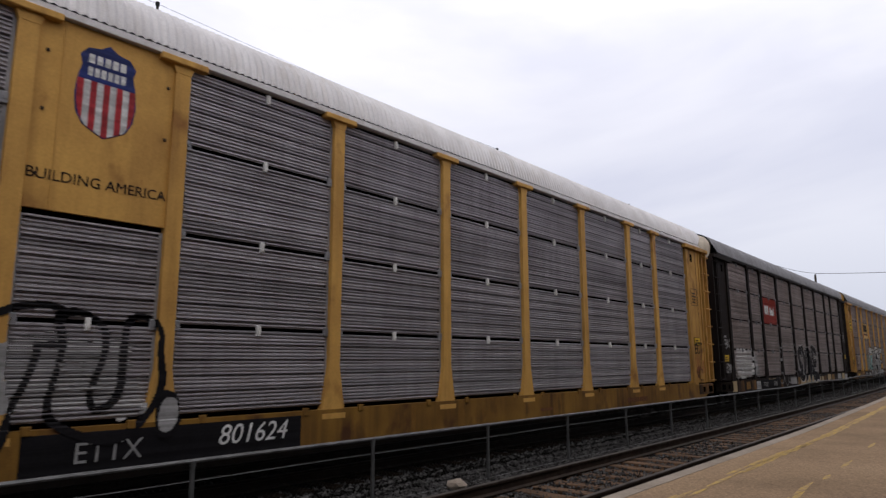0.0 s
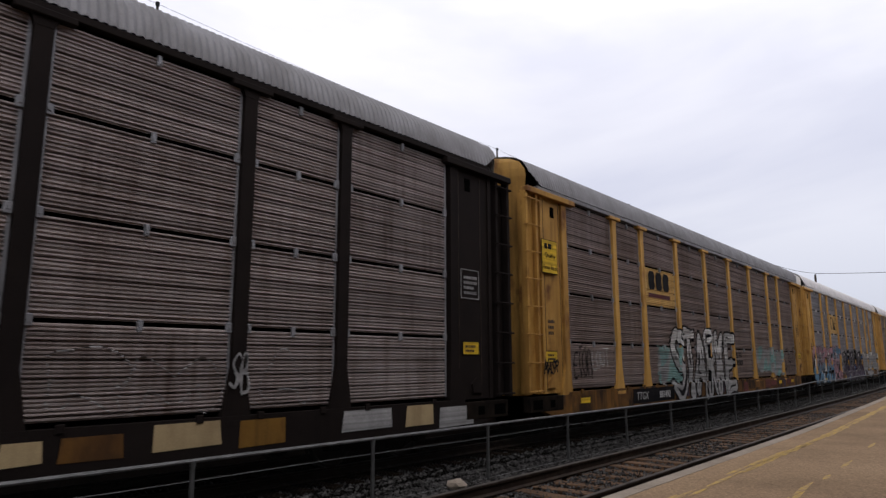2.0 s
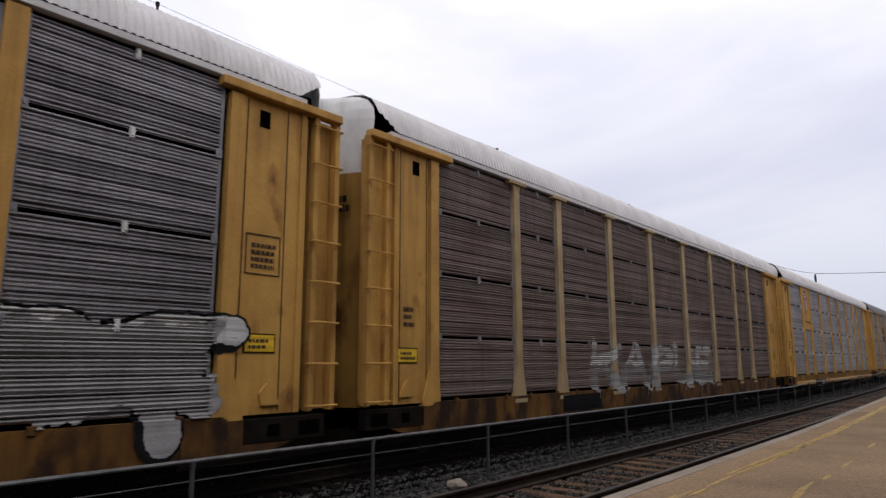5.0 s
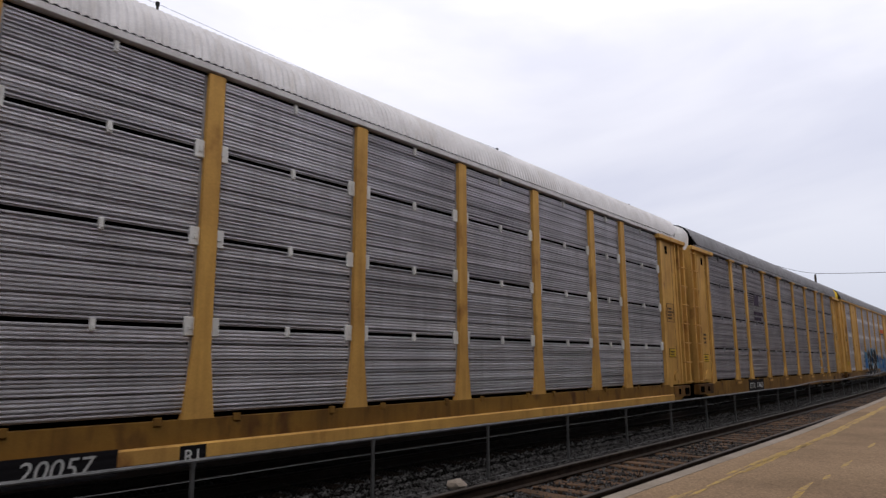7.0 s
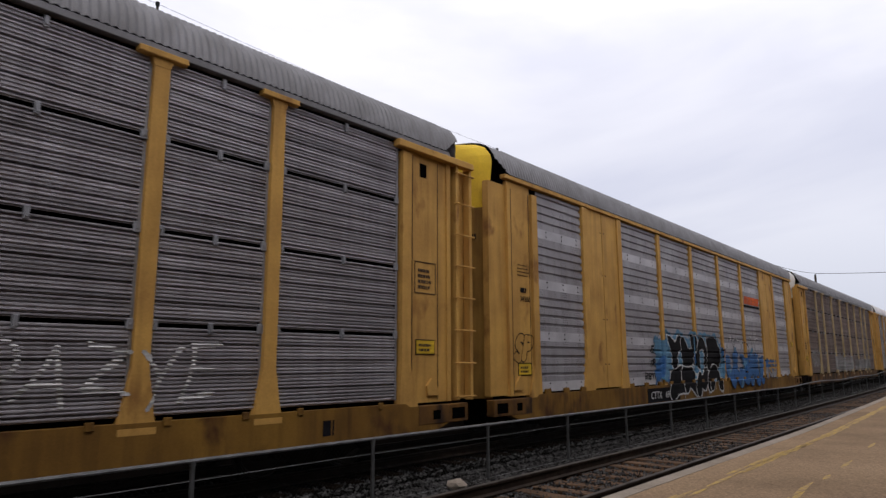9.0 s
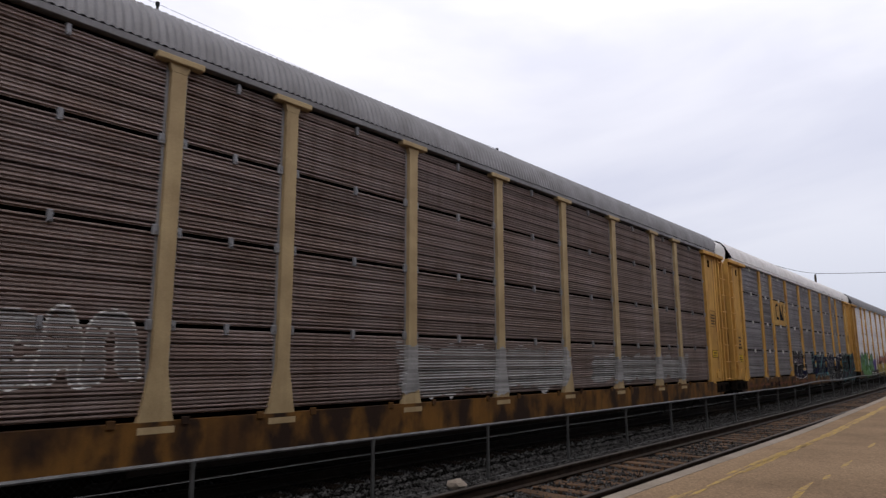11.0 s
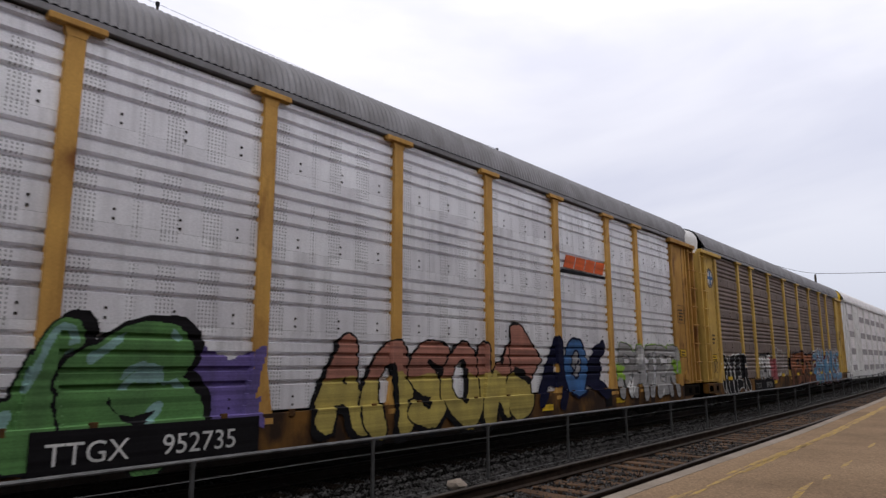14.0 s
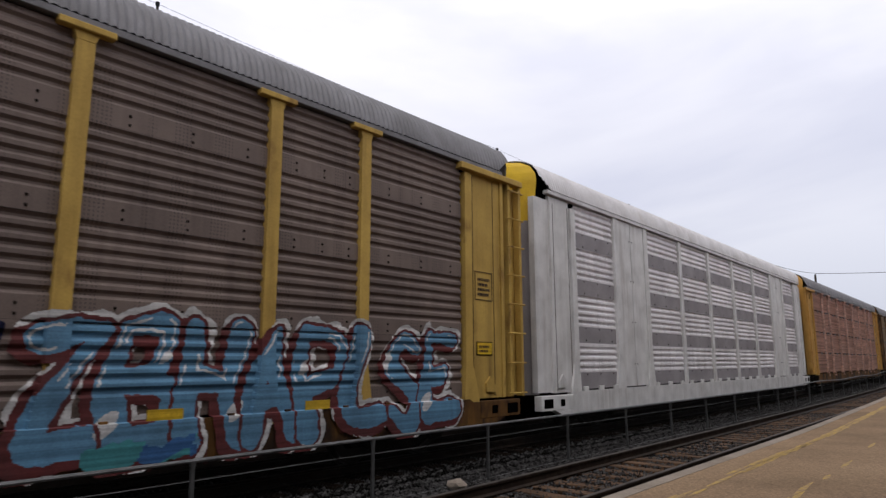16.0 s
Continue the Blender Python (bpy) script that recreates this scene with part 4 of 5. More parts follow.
                ob = part("solid_panel", cached(("solid_panel", round(hw, 3)), lambda: flat_sheet(hw - 0.03, 4.62)), [frame_mat, RAIL], car)
                ob.location = (a + 0.015 + j * hw, Y_PANEL - 0.03, ROWS[0])
        else:
            for r in range(4):
                z0, z1 = ROWS[r], ROWS[r + 1]
                mat = panel
                over = logo.get((i, r))
                if over == "solid":
                    continue
                if over:
                    mat = PANEL[over]
                gap = 0.027 if kind == "rib" else 0.001
                h = round(z1 - z0 - 2 * gap, 3)
                if kind == "rib":
                    me = cached(("side_panel", w, h), lambda: corrugated(w, h))
                    ob = part("side_panel", me, [mat, GALV], car)
                else:
                    bh = spec.get("band_height", 0.22)
                    deep = spec.get("rib_depth", 0.036)
                    me = cached(("punched_panel", w, h, bh, deep, kind), lambda: punched(w, h, True, bh, deep, kind == "soft"))
                    ob = part("side_panel", me, [mat, mat if over else band, STEEL], car)
                ob.location = (a + pad, Y_PANEL, z0 + gap)
        hh = ROWS[4] - ROWS[0]
        me = cached(("side_panel", w, "far"), lambda: corrugated(w, hh))
        ob = part("side_panel", me, [panel, GALV], car)
        ob.matrix_basis = pose(b - pad, -Y_PANEL, ROWS[0], 0, 0, 180)
    # posts on both sides
    me = cached(("post", style), lambda: post_mesh(style))
    for i, e in enumerate(edges[1:-1]):
        if style == "max" and i in (0, 1, 6, 7):
            ob = part("door_pillar", cached("door_pillar", lambda: done(add_prism(bmesh.new(), [(-0.27, 0.86), (0.27, 0.86), (0.24, 1.05), (0.125, 1.75), (0.125, 5.62), (-0.125, 5.62), (-0.125, 1.75), (-0.24, 1.05)], Y_POST - 0.004, Y_PANEL + 0.04))), frame_mat, car)
            ob.location.x = e
            continue
        ob = part("post", me, frame_mat if not spec.get("post") else spec["post"], car)
        ob.location.x = e
        ob = part("post", me, frame_mat, car)
        ob.matrix_basis = pose(e, 0, 0, 0, 0, 180)
    # clips and latches at the panel joints
    if kind == "rib":
        for i, (a, b) in enumerate(zip(edges, edges[1:])):
            for r in (1, 2, 3, 4):
                if logo.get((i, r)) == "solid" or logo.get((i, r - 1)) == "solid":
                    continue
                ob = part("latch", cached("latch", lambda: add_box(box(-0.03, 0.03, -0.035, 0.02, -0.10, 0.05, 0.008), -0.018, 0.018, -0.045, -0.03, -0.07, -0.02)), spec.get("latch", GALV), car)
                ob.location = ((a + b) / 2, Y_PANEL, ROWS[r] - (0.05 if r == 4 else 0.0))
            for r in (1, 2, 3):
                if logo.get((i, r)) == "solid" or logo.get((i, r - 1)) == "solid":
                    continue
                for x in (a + pad + 0.05, b - pad - 0.05):
                    s = spec.get("clip_size", 0.045)
                    ob = part("corner_clip", cached(("corner_clip", s), lambda: add_box(box(-s, s, -0.02, 0.02, -s * 1.5, s * 1.5, 0.008), -s * .3, s * .3, -0.032, -0.02, -s * .4, s * .4)), spec.get("clip", GALV), car)
                    ob.location = (x, Y_PANEL, ROWS[r])
    # sills
    for s, nm in ((1, "side_sill"), (-1, "side_sill")):
        bm = bmesh.new()
        add_prism(bm, [(-13.1, 0.62), (-12.6, 0.62), (-12.2, Z_SILL0), (12.2, Z_SILL0), (12.6, 0.62), (13.1, 0.62), (13.1, Z_SILL1 - 0.06), (11.5, Z_SILL1 - 0.06), (11.4, Z_SILL1), (-11.4, Z_SILL1), (-11.5, Z_SILL1 - 0.06), (-13.1, Z_SILL1 - 0.06)], -1.53, -1.36)
        ob = part(nm, done(bm), sill_mat, car)
        if s < 0:
            ob.matrix_basis = pose(0, 0, 0, 0, 0, 180)
    for s in (-1, 1):
        a, c = sorted((s * 13.11, s * 11.72))
        part("end_sill", box(a, c, -1.538, -1.34, 0.60, Z_SILL1 - 0.055, 0.012), spec.get("end_sill", STEEL), car)
        for x, w, h in ((12.82, 0.19, 0.10), (12.2, 0.10, 0.08)):
            # Black plates: the shade of the sill openings put into colour.
            part("sill_pocket", box(s * x - w, s * x + w, -1.541, -1.50, 0.76 - h, 0.76 + h), SHADE_BLACK, car)
    if style != "max":
        for e0, e1 in zip(edges, edges[1:]):
            for f in (0.2, 0.8):
                ob = part("stake_pocket", cached("stake_pocket", lambda: box(-0.05, 0.05, -0.015, 0.02, -0.02, 0.08, 0.006)), sill_mat, car)
                ob.location = (e0 + f * (e1 - e0), -1.535, 0.95)
    else:
        for i, (e0, e1) in enumerate(zip(edges, edges[1:])):
            if i in (1, 7):
                continue
            for f in (0.15, 0.5, 0.85):
                ob = part("stake_pocket", cached("foot_lug", lambda: box(-0.12, 0.12, -0.02, 0.03, -0.04, 0.10, 0.01)), sill_mat, car)
                ob.location = (e0 + f * (e1 - e0), -1.50, 0.99)
    # fascia under the eave
    ob = part("eave_trim", cached("eave_trim", lambda: box(-12.6, 12.6, -1.54, -1.40, 5.63, 5.725, 0.008)), spec.get("fascia", spec["roof"]), car)
    # ends
    for turn in (0, 180):
        base = pose(0, 0, 0, 0, 0, turn)

        def put(name, me, mat, label="", m=base):
            o = part(name, me, mat, car, label)
            o.matrix_basis = m
            return o

        door_mat = spec["door"] if "door" in spec else SHADED_END if frame_mat in (YELLOW, LEMON) else spec.get("end", frame_mat)
        put("end_door", cached("end_door", end_door_mesh), [door_mat, spec.get("end_top", frame_mat)])
        put("door_seam", cached("door_seam", lambda: box(-13.285, -13.24, -0.02, 0.02, 0.96, 6.2)), door_mat)
        for z in (2.2, 3.4, 4.6):
            for s in (-1, 1):
                o = put("door_strap", cached("door_strap", lambda: box(-13.27, -13.2, -0.3, 0.3, -0.012, 0.012)), door_mat)
                o.matrix_basis = base @ pose(0, s * 0.45, z)
        put("roof_end", cached("roof_end", roof_end_mesh), SHADE_BLACK)
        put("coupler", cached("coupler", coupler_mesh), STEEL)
        for mirrored in (False, True):
            mm = base if not mirrored else base @ Matrix.Diagonal((1, -1, 1, 1))
            near = (turn == 0) != mirrored
            key = "m" if mirrored else "n"

            def mir(fn):
                def make():
                    bm = fn()
                    if mirrored:
                        for v in bm.verts:
                            v.co.y = -v.co.y
                        bmesh.ops.reverse_faces(bm, faces=bm.faces[:])
                    return bm
                return make

            end_mat = spec.get("end", frame_mat)
            far = -12.64 if turn else -12.46
            put("end_panel", cached(("end_panel", key, turn), mir(lambda: done(add_box(box(far, -11.55, -1.47, -1.39, 0.98, 5.6), far - 0.01, far + 0.10, -1.50, -1.40, 0.98, 5.5)))), end_mat)
            for sx in (-12.30, -11.60):
                o = put("seam", cached(("seam", key), mir(lambda: box(-0.009, 0.009, -1.474, -1.46, 1.02, 5.45))), RAIL)
                o.matrix_basis = base @ pose(sx, 0, 0)
            put("corner_post", cached(("corner_post", key), mir(lambda: done(add_prism(bmesh.new(), [(-11.72, 0.80), (-11.25, 0.80), (-11.26, 1.04), (-11.30, 1.62), (-11.30, 5.46), (-11.52, 5.46), (-11.52, 1.62), (-11.70, 1.04)], -1.525, -1.38)))), end_mat)
            out = pose(-0.17, 0, 0) if turn else pose(0, 0, 0)
            put("ladder_bay", cached(("ladder_bay", key, turn), mir(lambda: box(-13.08, -12.62 if turn else -12.44, -1.43 if not turn else -1.36, -1.28, 1.0, 5.5))), end_mat, m=base @ out)
            if style != "max":
                put("header_beam", cached(("header_beam", key), mir(lambda: box(-13.12, -10.95, -1.60, -1.42, 5.50, 5.63, 0.012))), end_mat, m=base @ out)
                if spec.get("vent", True):
                    # Flat black block: the shade of the vent hole put into colour.
                    put("vent_slot", cached(("vent_slot", key), mir(lambda: box(-11.98, -11.80, -1.476, -1.45, 5.08, 5.34))), SHADE_BLACK)
                lad = put("ladder", cached(("ladder", key), mir(ladder_mesh)), end_mat, m=base @ out)
                for q in range(8):
                    o = part("rung", cached(("rung", key), mir(rung_mesh)), end_mat, lad)
                    o.location.z = 1.05 + q * 0.615
            # door gear at the foot
            put("door_latch", cached(("door_latch", key), mir(lambda: done(add_prism(bmesh.new(), [(-12.3, 1.10), (-12.0, 1.10), (-11.97, 1.27), (-12.1, 1.40), (-12.25, 1.25)], -1.51, -1.46)))), end_mat)
    # trucks
    for s in (-1, 1):
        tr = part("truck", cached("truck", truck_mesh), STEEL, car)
        tr.location = (s * TRUCK_X, 0, 0)
        for x in (-0.84, 0.84):
            for turn in (0, 180):
                o = part("wheel", cached("wheel", wheel_mesh), WHEEL, tr)
                o.matrix_basis = pose(x, 0.76 * (1 if turn else -1), 0.42, 0, 0, turn)
    return car, edges, kind


CARS = {}
SPECS = [
    dict(frame=YELLOW, end=END_YELLOW, sill=GRIMY_SILL, end_sill=OLD_YELLOW, panel="grey", roof=ROOF_WHITE, end_top=WHITE_PAINT, logo={(1, 3): "solid", (1, 2): "solid"}, latch=CLIP,
         label="yellow autorack car with grey ribbed panels, white roof and shield emblem"),
    dict(frame=BLACK_PAINT, panel="brown", roof=ROOF_GREY, fascia=BLACK_PAINT, end_top=CREAM, sill=BLACK_PAINT, logo={(2, 2): "logo_red"},
         label="black-framed autorack car with rusty brown panels and red sign"),
    dict(frame=YELLOW, end=END_YELLOW, panel="taupe", roof=ROOF_GREY, fascia=ROOF_GREY, end_top=SHADED_END, sill=OLD_YELLOW, logo={(2, 2): "logo_yellow"},
         label="yellow autorack car with dusty brown panels and heavy graffiti"),
    dict(frame=YELLOW, panel="dark", roof=ROOF_WHITE, fascia=ROOF_WHITE, style="plain", end_top=WHITE_PAINT, sill=OLD_YELLOW, latch=CLIP, logo={(2, 2): "logo_yellow"},
         label="yellow autorack car with dark ribbed panels, white roof and pink-blue graffiti"),
    dict(frame=YELLOW, panel="taupe", roof=ROOF_WHITE, post=PALE_YELLOW, end_top=WHITE_PAINT, sill=OLD_YELLOW,
         label="yellow autorack car with faded brown panels, cream posts and pale roof"),
    dict(frame=YELLOW, sill=GRIMY_SILL, end_sill=OLD_YELLOW, panel="light", roof=ROOF_WHITE, style="plain", end_top=WHITE_PAINT, latch=CLIP, clip=CLIP, clip_size=0.082, logo={(1, 3): "solid", (1, 2): "solid"},
         label="clean yellow autorack car with light galvanised panels and shield emblem"),
    dict(frame=YELLOW, sill=GRIMY_SILL, end_sill=OLD_YELLOW, panel="grey", roof=ROOF_GREY, end_top=WHITE_PAINT,
         label="yellow autorack car with clean grey ribbed panels and grey roof"),
    dict(frame=YELLOW, sill=GRIMY_SILL, end_sill=OLD_YELLOW, panel="punched", roof=ROOF_GREY, fascia=YELLOW, style="max", kind="punched", bands="band", end_top=BRIGHT_YELLOW,
         label="tall yellow autorack car with punched panels and blue graffiti"),
    dict(frame=YELLOW, panel="taupe", roof=ROOF_GREY, post=PALE_YELLOW, end_top=WHITE_PAINT, sill=OLD_YELLOW,
         label="yellow autorack car with dull brown panels and white tags"),
    dict(frame=YELLOW, panel="dark", roof=ROOF_WHITE, fascia=ROOF_WHITE, style="plain", end_top=WHITE_PAINT, sill=OLD_YELLOW, latch=CLIP, logo={(2, 2): "logo_yellow"},
         label="yellow autorack car with dark panels, cream roof and navy graffiti"),
    dict(frame=YELLOW, end=END_YELLOW, panel="silver", vent=False, rib_depth=0.055, roof=ROOF_GREY, kind="punched", end_top=WHITE_PAINT, sill=OLD_YELLOW,
         label="yellow autorack car with silver punched panels and green graffiti"),
    dict(frame=LEMON, panel="umber", vent=False, end_sill=OLD_YELLOW, roof=ROOF_GREY, kind="soft", end_top=WHITE_PAINT, sill=OLD_YELLOW,
         label="yellow autorack car with dark brown punched panels and many graffiti"),
    # door: dull grey puts the end door's shade into its colour
    dict(frame=WHITE_PAINT, panel="white", roof=ROOF_WHITE, style="max", kind="soft", end=WHITE_PAINT, end_top=BRIGHT_YELLOW, door=PANEL["dull"], end_sill=WHITE_PAINT, bands="dull", band_height=0.40, rib_depth=0.045,
         label="pale silver autorack car with white doors and ribbed panels"),
    dict(frame=YELLOW, panel="pink", post=PANEL["pink"], roof=ROOF_GREY, sill=OLD_YELLOW,
         label="yellow autorack car with faded pinkish panels"),
    dict(frame=OLD_YELLOW, panel="tan", roof=ROOF_GREY,
         label="dull yellow autorack car with tan panels"),
]


for k, spec in enumerate(SPECS):
    CARS[k] = build_car(k, spec)


build_track("near_track", CL_NEAR, "near railway track with rusty rails and weathered timber ties", True)
build_track("train_track", CL_FAR, "railway track under the moving train", False)
build_ballast()
build_fence()
build_poles()


# ---- signs, emblems, numbers and graffiti on the cars ----
Y_END, Y_SILL = -1.476, -1.531


def plate(car, x0, x1, z0, z1, y, mat, name="number_plate", label=""):
    return part(name, box(x0, x1, y - 0.006, y + 0.004, z0, z1, 0.002), mat, car, label)


def placard(car, x, z, w=0.52, h=0.27):
    p = plate(car, x - w / 2, x + w / 2, z - h / 2, z + h / 2, Y_END, PAINT["black"], "placard", "yellow warning placard with black border")
    part("face", box(x - w / 2 + 0.02, x + w / 2 - 0.02, Y_END - 0.011, Y_END - 0.004, z - h / 2 + 0.02, z + h / 2 - 0.02), PAINT["yellow"], p)
    bars(p, x - w / 2 + 0.08, x + w / 2 - 0.06, z - h / 2 + 0.06, z + h / 2 - 0.04, Y_END - 0.011, 2, PAINT["ink"], seed=int(abs(x * 10)), name="print")


def data_block(car, x, z, mat, seed=1, boxed=True):
    bars(car, x - 0.2, x + 0.22, z - 0.2, z + 0.2, Y_END, 4, mat, seed)
    if boxed:
        bm = bmesh.new()
        for a in ((-0.29, 0.29, -0.29, -0.275), (-0.29, 0.29, 0.275, 0.29), (-0.29, -0.275, -0.29, 0.29), (0.275, 0.29, -0.29, 0.29)):
            add_box(bm, x + a[0], x + a[1], Y_END - 0.004, Y_END + 0.004, z + a[2], z + a[3])
        part("data_frame", bm, mat, car)


def shield_outline(s=1.0):
    right = [(0.0, 0.60), (0.10, 0.53), (0.25, 0.50), (0.33, 0.40), (0.30, 0.28), (0.34, 0.12), (0.36, -0.10), (0.335, -0.30), (0.25, -0.45), (0.12, -0.52), (0.0, -0.58)]
    return [(x * s, z * s) for x, z in right] + [(-x * s, z * s) for x, z in right[-2:0:-1]]


def half_width(z):
    pts = [(-0.58, 0.0), (-0.52, 0.12), (-0.45, 0.25), (-0.30, 0.335), (-0.10, 0.36), (0.12, 0.34), (0.20, 0.32)]
    return np.interp(z, [p[0] for p in pts], [p[1] for p in pts])


def shield_sign(car, edges):
    a, b = edges[1] + 0.10, edges[2] - 0.10
    sheet = part("sign_sheet", box(a, b, Y_PANEL - 0.02, Y_PANEL + 0.02, 3.36, 5.62, 0.004), YELLOW, car, "yellow steel sign sheet")
    part("seam", box(a + 0.28, a + 0.30, Y_PANEL - 0.028, Y_PANEL - 0.018, 3.38, 5.60), YELLOW, sheet)
    for z in (3.75, 4.5, 5.2):
        for x in (a + 0.12, b - 0.08):
            part("bolt", box(x - 0.02, x + 0.02, Y_PANEL - 0.035, Y_PANEL - 0.018, z - 0.02, z + 0.02, 0.006), RAIL, sheet)
    cx0, cz, y = (a + b) / 2 - 0.02, 4.89, Y_PANEL - 0.024
    emblem = part("emblem", done(add_prism(bmesh.new(), [(cx0 + x, cz + z) for x, z in shield_outline()], y, y + 0.004)), PAINT["shield_blue"], sheet, "shield emblem with blue top and red and white stripes")
    for i in range(9):
        x0, x1 = -0.34 + i * 0.0756, -0.34 + (i + 1) * 0.0756
        pts = [(cx0 + x0, cz + 0.10), (cx0 + x1, cz + 0.10)]
        zs = np.linspace(-0.57, 0.0, 60)

        def low(xx):
            ok = zs[half_width(zs) >= abs(xx) + 0.012]
            return ok[0] if len(ok) else 0.0

        pts += [(cx0 + x1, cz + low(x1)), (cx0 + (x0 + x1) / 2, cz + low((x0 + x1) / 2)), (cx0 + x0, cz + low(x0))]
        part("stripe", done(add_prism(bmesh.new(), pts, y - 0.004, y + 0.001)), PAINT["shield_red"] if i % 2 == 0 else PAINT["white"], emblem)
    for r, n in ((0, 5), (1, 6)):
        for i in range(n):
            x = cx0 - 0.23 + i * 0.46 / n
            part("name_bar", box(x, x + 0.46 / n * 0.72, y - 0.004, y, cz + 0.32 - r * 0.16, cz + 0.43 - r * 0.16), PAINT["white"], emblem)
    text_part("BUILDING AMERICA", 0.178, PAINT["black"], sheet, (a + b) / 2, Y_PANEL - 0.023, 3.70, label="black painted slogan lettering")


def ring_sign(car, i, edges, wide=0.12):
    """Yellow sign with a heavy black ring and slanted bars, no letters."""
    a, b = edges[i], edges[i + 1]
    xc, zc, y = (a + b) / 2, 3.98, Y_PANEL - 0.010
    bm = bmesh.new()
    n = 20
    lo, hi = [], []
    for k in range(n + 1):
        t = math.pi * (0.42 + 1.16 * k / n)
        c, s = abs(math.cos(t)) ** 0.7 * math.copysign(1, math.cos(t)), abs(math.sin(t)) ** 0.7 * math.copysign(1, math.sin(t))
        hi.append(bm.verts.new((xc - 0.36 + 0.34 * c, y, zc + 0.38 * s)))
        lo.append(bm.verts.new((xc - 0.36 + (0.34 - wide) * c, y, zc + (0.38 - wide) * s)))
    for k in range(n):
        bm.faces.new((hi[k], hi[k + 1], lo[k + 1], lo[k]))
    add_prism(bm, [(xc + 0.02, zc - 0.38), (xc + 0.64, zc - 0.38), (xc + 0.64, zc + 0.38), (xc + 0.64 - wide, zc + 0.38), (xc + 0.64 - wide, zc - 0.38 + wide), (xc + 0.02, zc + 0.38)], y - 0.001, y + 0.004)
    part("emblem", done(bm), PAINT["black"], car, "heavy black emblem on a yellow panel")


def slanted_emblem(car, x0, x1, z):
    """Orange slanted blocks over a black underline."""
    y = Y_PANEL - 0.012
    w = (x1 - x0 - 0.3) / 4
    for i in range(4):
        a = x0 + 0.3 + i * w
        bm = add_prism(bmesh.new(), [(a - 0.10, z), (a + w * 0.72, z), (a + w * 0.72 + 0.14, z + 0.32), (a + 0.04, z + 0.32)], y, y + 0.006)
        part("emblem_block", done(bm), PAINT["signal"], car, "orange slanted emblem block")
    part("emblem_line", done(add_prism(bmesh.new(), [(x0 - 0.05, z - 0.14), (x1, z - 0.10), (x1, z - 0.04), (x0 + 0.14, z - 0.04)], y, y + 0.006)), PAINT["black"], car)


def wash(car, seed, x0, x1, z0, z1, cols, edges, kind, label, cover=0.2):
    """Patchy rolled-on or sprayed paint."""
    def colour(X, Z):
        n = wobble(X, Z, 1.1, seed) + 0.5 * wobble(X, Z, 4.3, seed + 3)
        edge = np.minimum(np.minimum(X - x0, x1 - X) / 0.25, np.minimum(Z - z0, z1 - Z) / 0.2)
        out = np.where((edge + 0.35 * n > cover), 0, -1)
        if len(cols) > 1:
            out = np.where((out == 0) & (wobble(X, Z, 0.9, seed + 7) > 0.35), 1, out)
        return out

    return paint_mesh(car, colour, x0, x1, z0, z1, edges, kind, cols, label, dx=0.03)


def blobs(car, shapes, x0, x1, z0, z1, palette, edges, kind, label, seed=1):
    """Painted shapes in order: ('e', cx, cz, rx, rz, colour) ellipses and ('l', ax, az, bx, bz, r, colour) strokes; outline index last or -1."""
    def colour(X, Z):
        out = np.full(X.shape, -1)
        for s in shapes:
            wob = 0.02 * wobble(X, Z, 2.2, seed)
            if s[0] == "p":
                _, pts, c, o = s
                d = np.full(X.shape, -9.0)
                for (ax, az), (ux, uz) in zip(pts, pts[1:] + pts[:1]):
                    ln = math.hypot(ux - ax, uz - az)
                    d = np.maximum(d, ((X - ax) * (uz - az) - (Z - az) * (ux - ax)) / ln)
                d = d + wob
            elif s[0] == "e":
                _, ex, ez, rx, rz, c, o = s
                d = (np.hypot((X - ex) / rx, (Z - ez) / rz) - 1) * min(rx, rz) + wob
            else:
                _, ax, az, ux, uz, r, c, o = s
                d = seg_dist(X, Z, (ax, az), (ux, uz)) - r + wob
            if o >= 0:
                out = np.where(d < 0.05, o, out)
            out = np.where(d < 0, c, out)
        return out

    return paint_mesh(car, colour, x0, x1, z0, z1, edges, kind, palette, label)


def sill_marks(car, rnd_seed, mats, n=14, z0=0.52, z1=0.96, lo=-11.8, hi=11.8, wmin=0.4, wmax=1.5, name="sill_patch"):
    rnd = random.Random(rnd_seed)
    x = lo
    while x < hi:
        w = rnd.uniform(wmin, wmax)
        if rnd.random() < 0.72:
            a, b = z0 + rnd.uniform(0, 0.12), z1 - rnd.uniform(0, 0.10)
            pts = [(x, a), (x + w, a + rnd.uniform(-.02, .02)), (x + w - rnd.uniform(0, .06), b), (x + rnd.uniform(0, .05), b)]
            part(name, done(add_prism(bmesh.new(), pts, Y_SILL - 0.005, Y_SILL + 0.003)), rnd.choice(mats), car)
        x += w + rnd.uniform(0.05, 0.35)


def reflectors(car, xs, z=0.70):
    for x in xs:
        plate(car, x, x + 0.46, z, z + 0.13, Y_SILL - 0.006, PAINT["yellow"], "reflector", "bright yellow reflective strip")


def dress(k):
    car, ed, kd = CARS[k]
    T = lambda s, size, x, z, mat="white", y=Y_SILL - 0.009, sh=0.0: text_part(s, size, PAINT[mat], car, x, y, z, label="stencilled numerals", shear=sh)
    end_ink = PAINT["pale"] if k == 1 else PAINT["ink"]
    if k not in (12, 7):
        placard(car, -12.1, 1.80)
        placard(car, 11.95, 2.35 if k == 0 else 1.95)
        data_block(car, 11.95, 3.85 if k == 0 else 3.2, end_ink, k)
        bars(car, -12.2, -11.9, 2.3, 2.7, Y_END, 3, end_ink, k + 4)
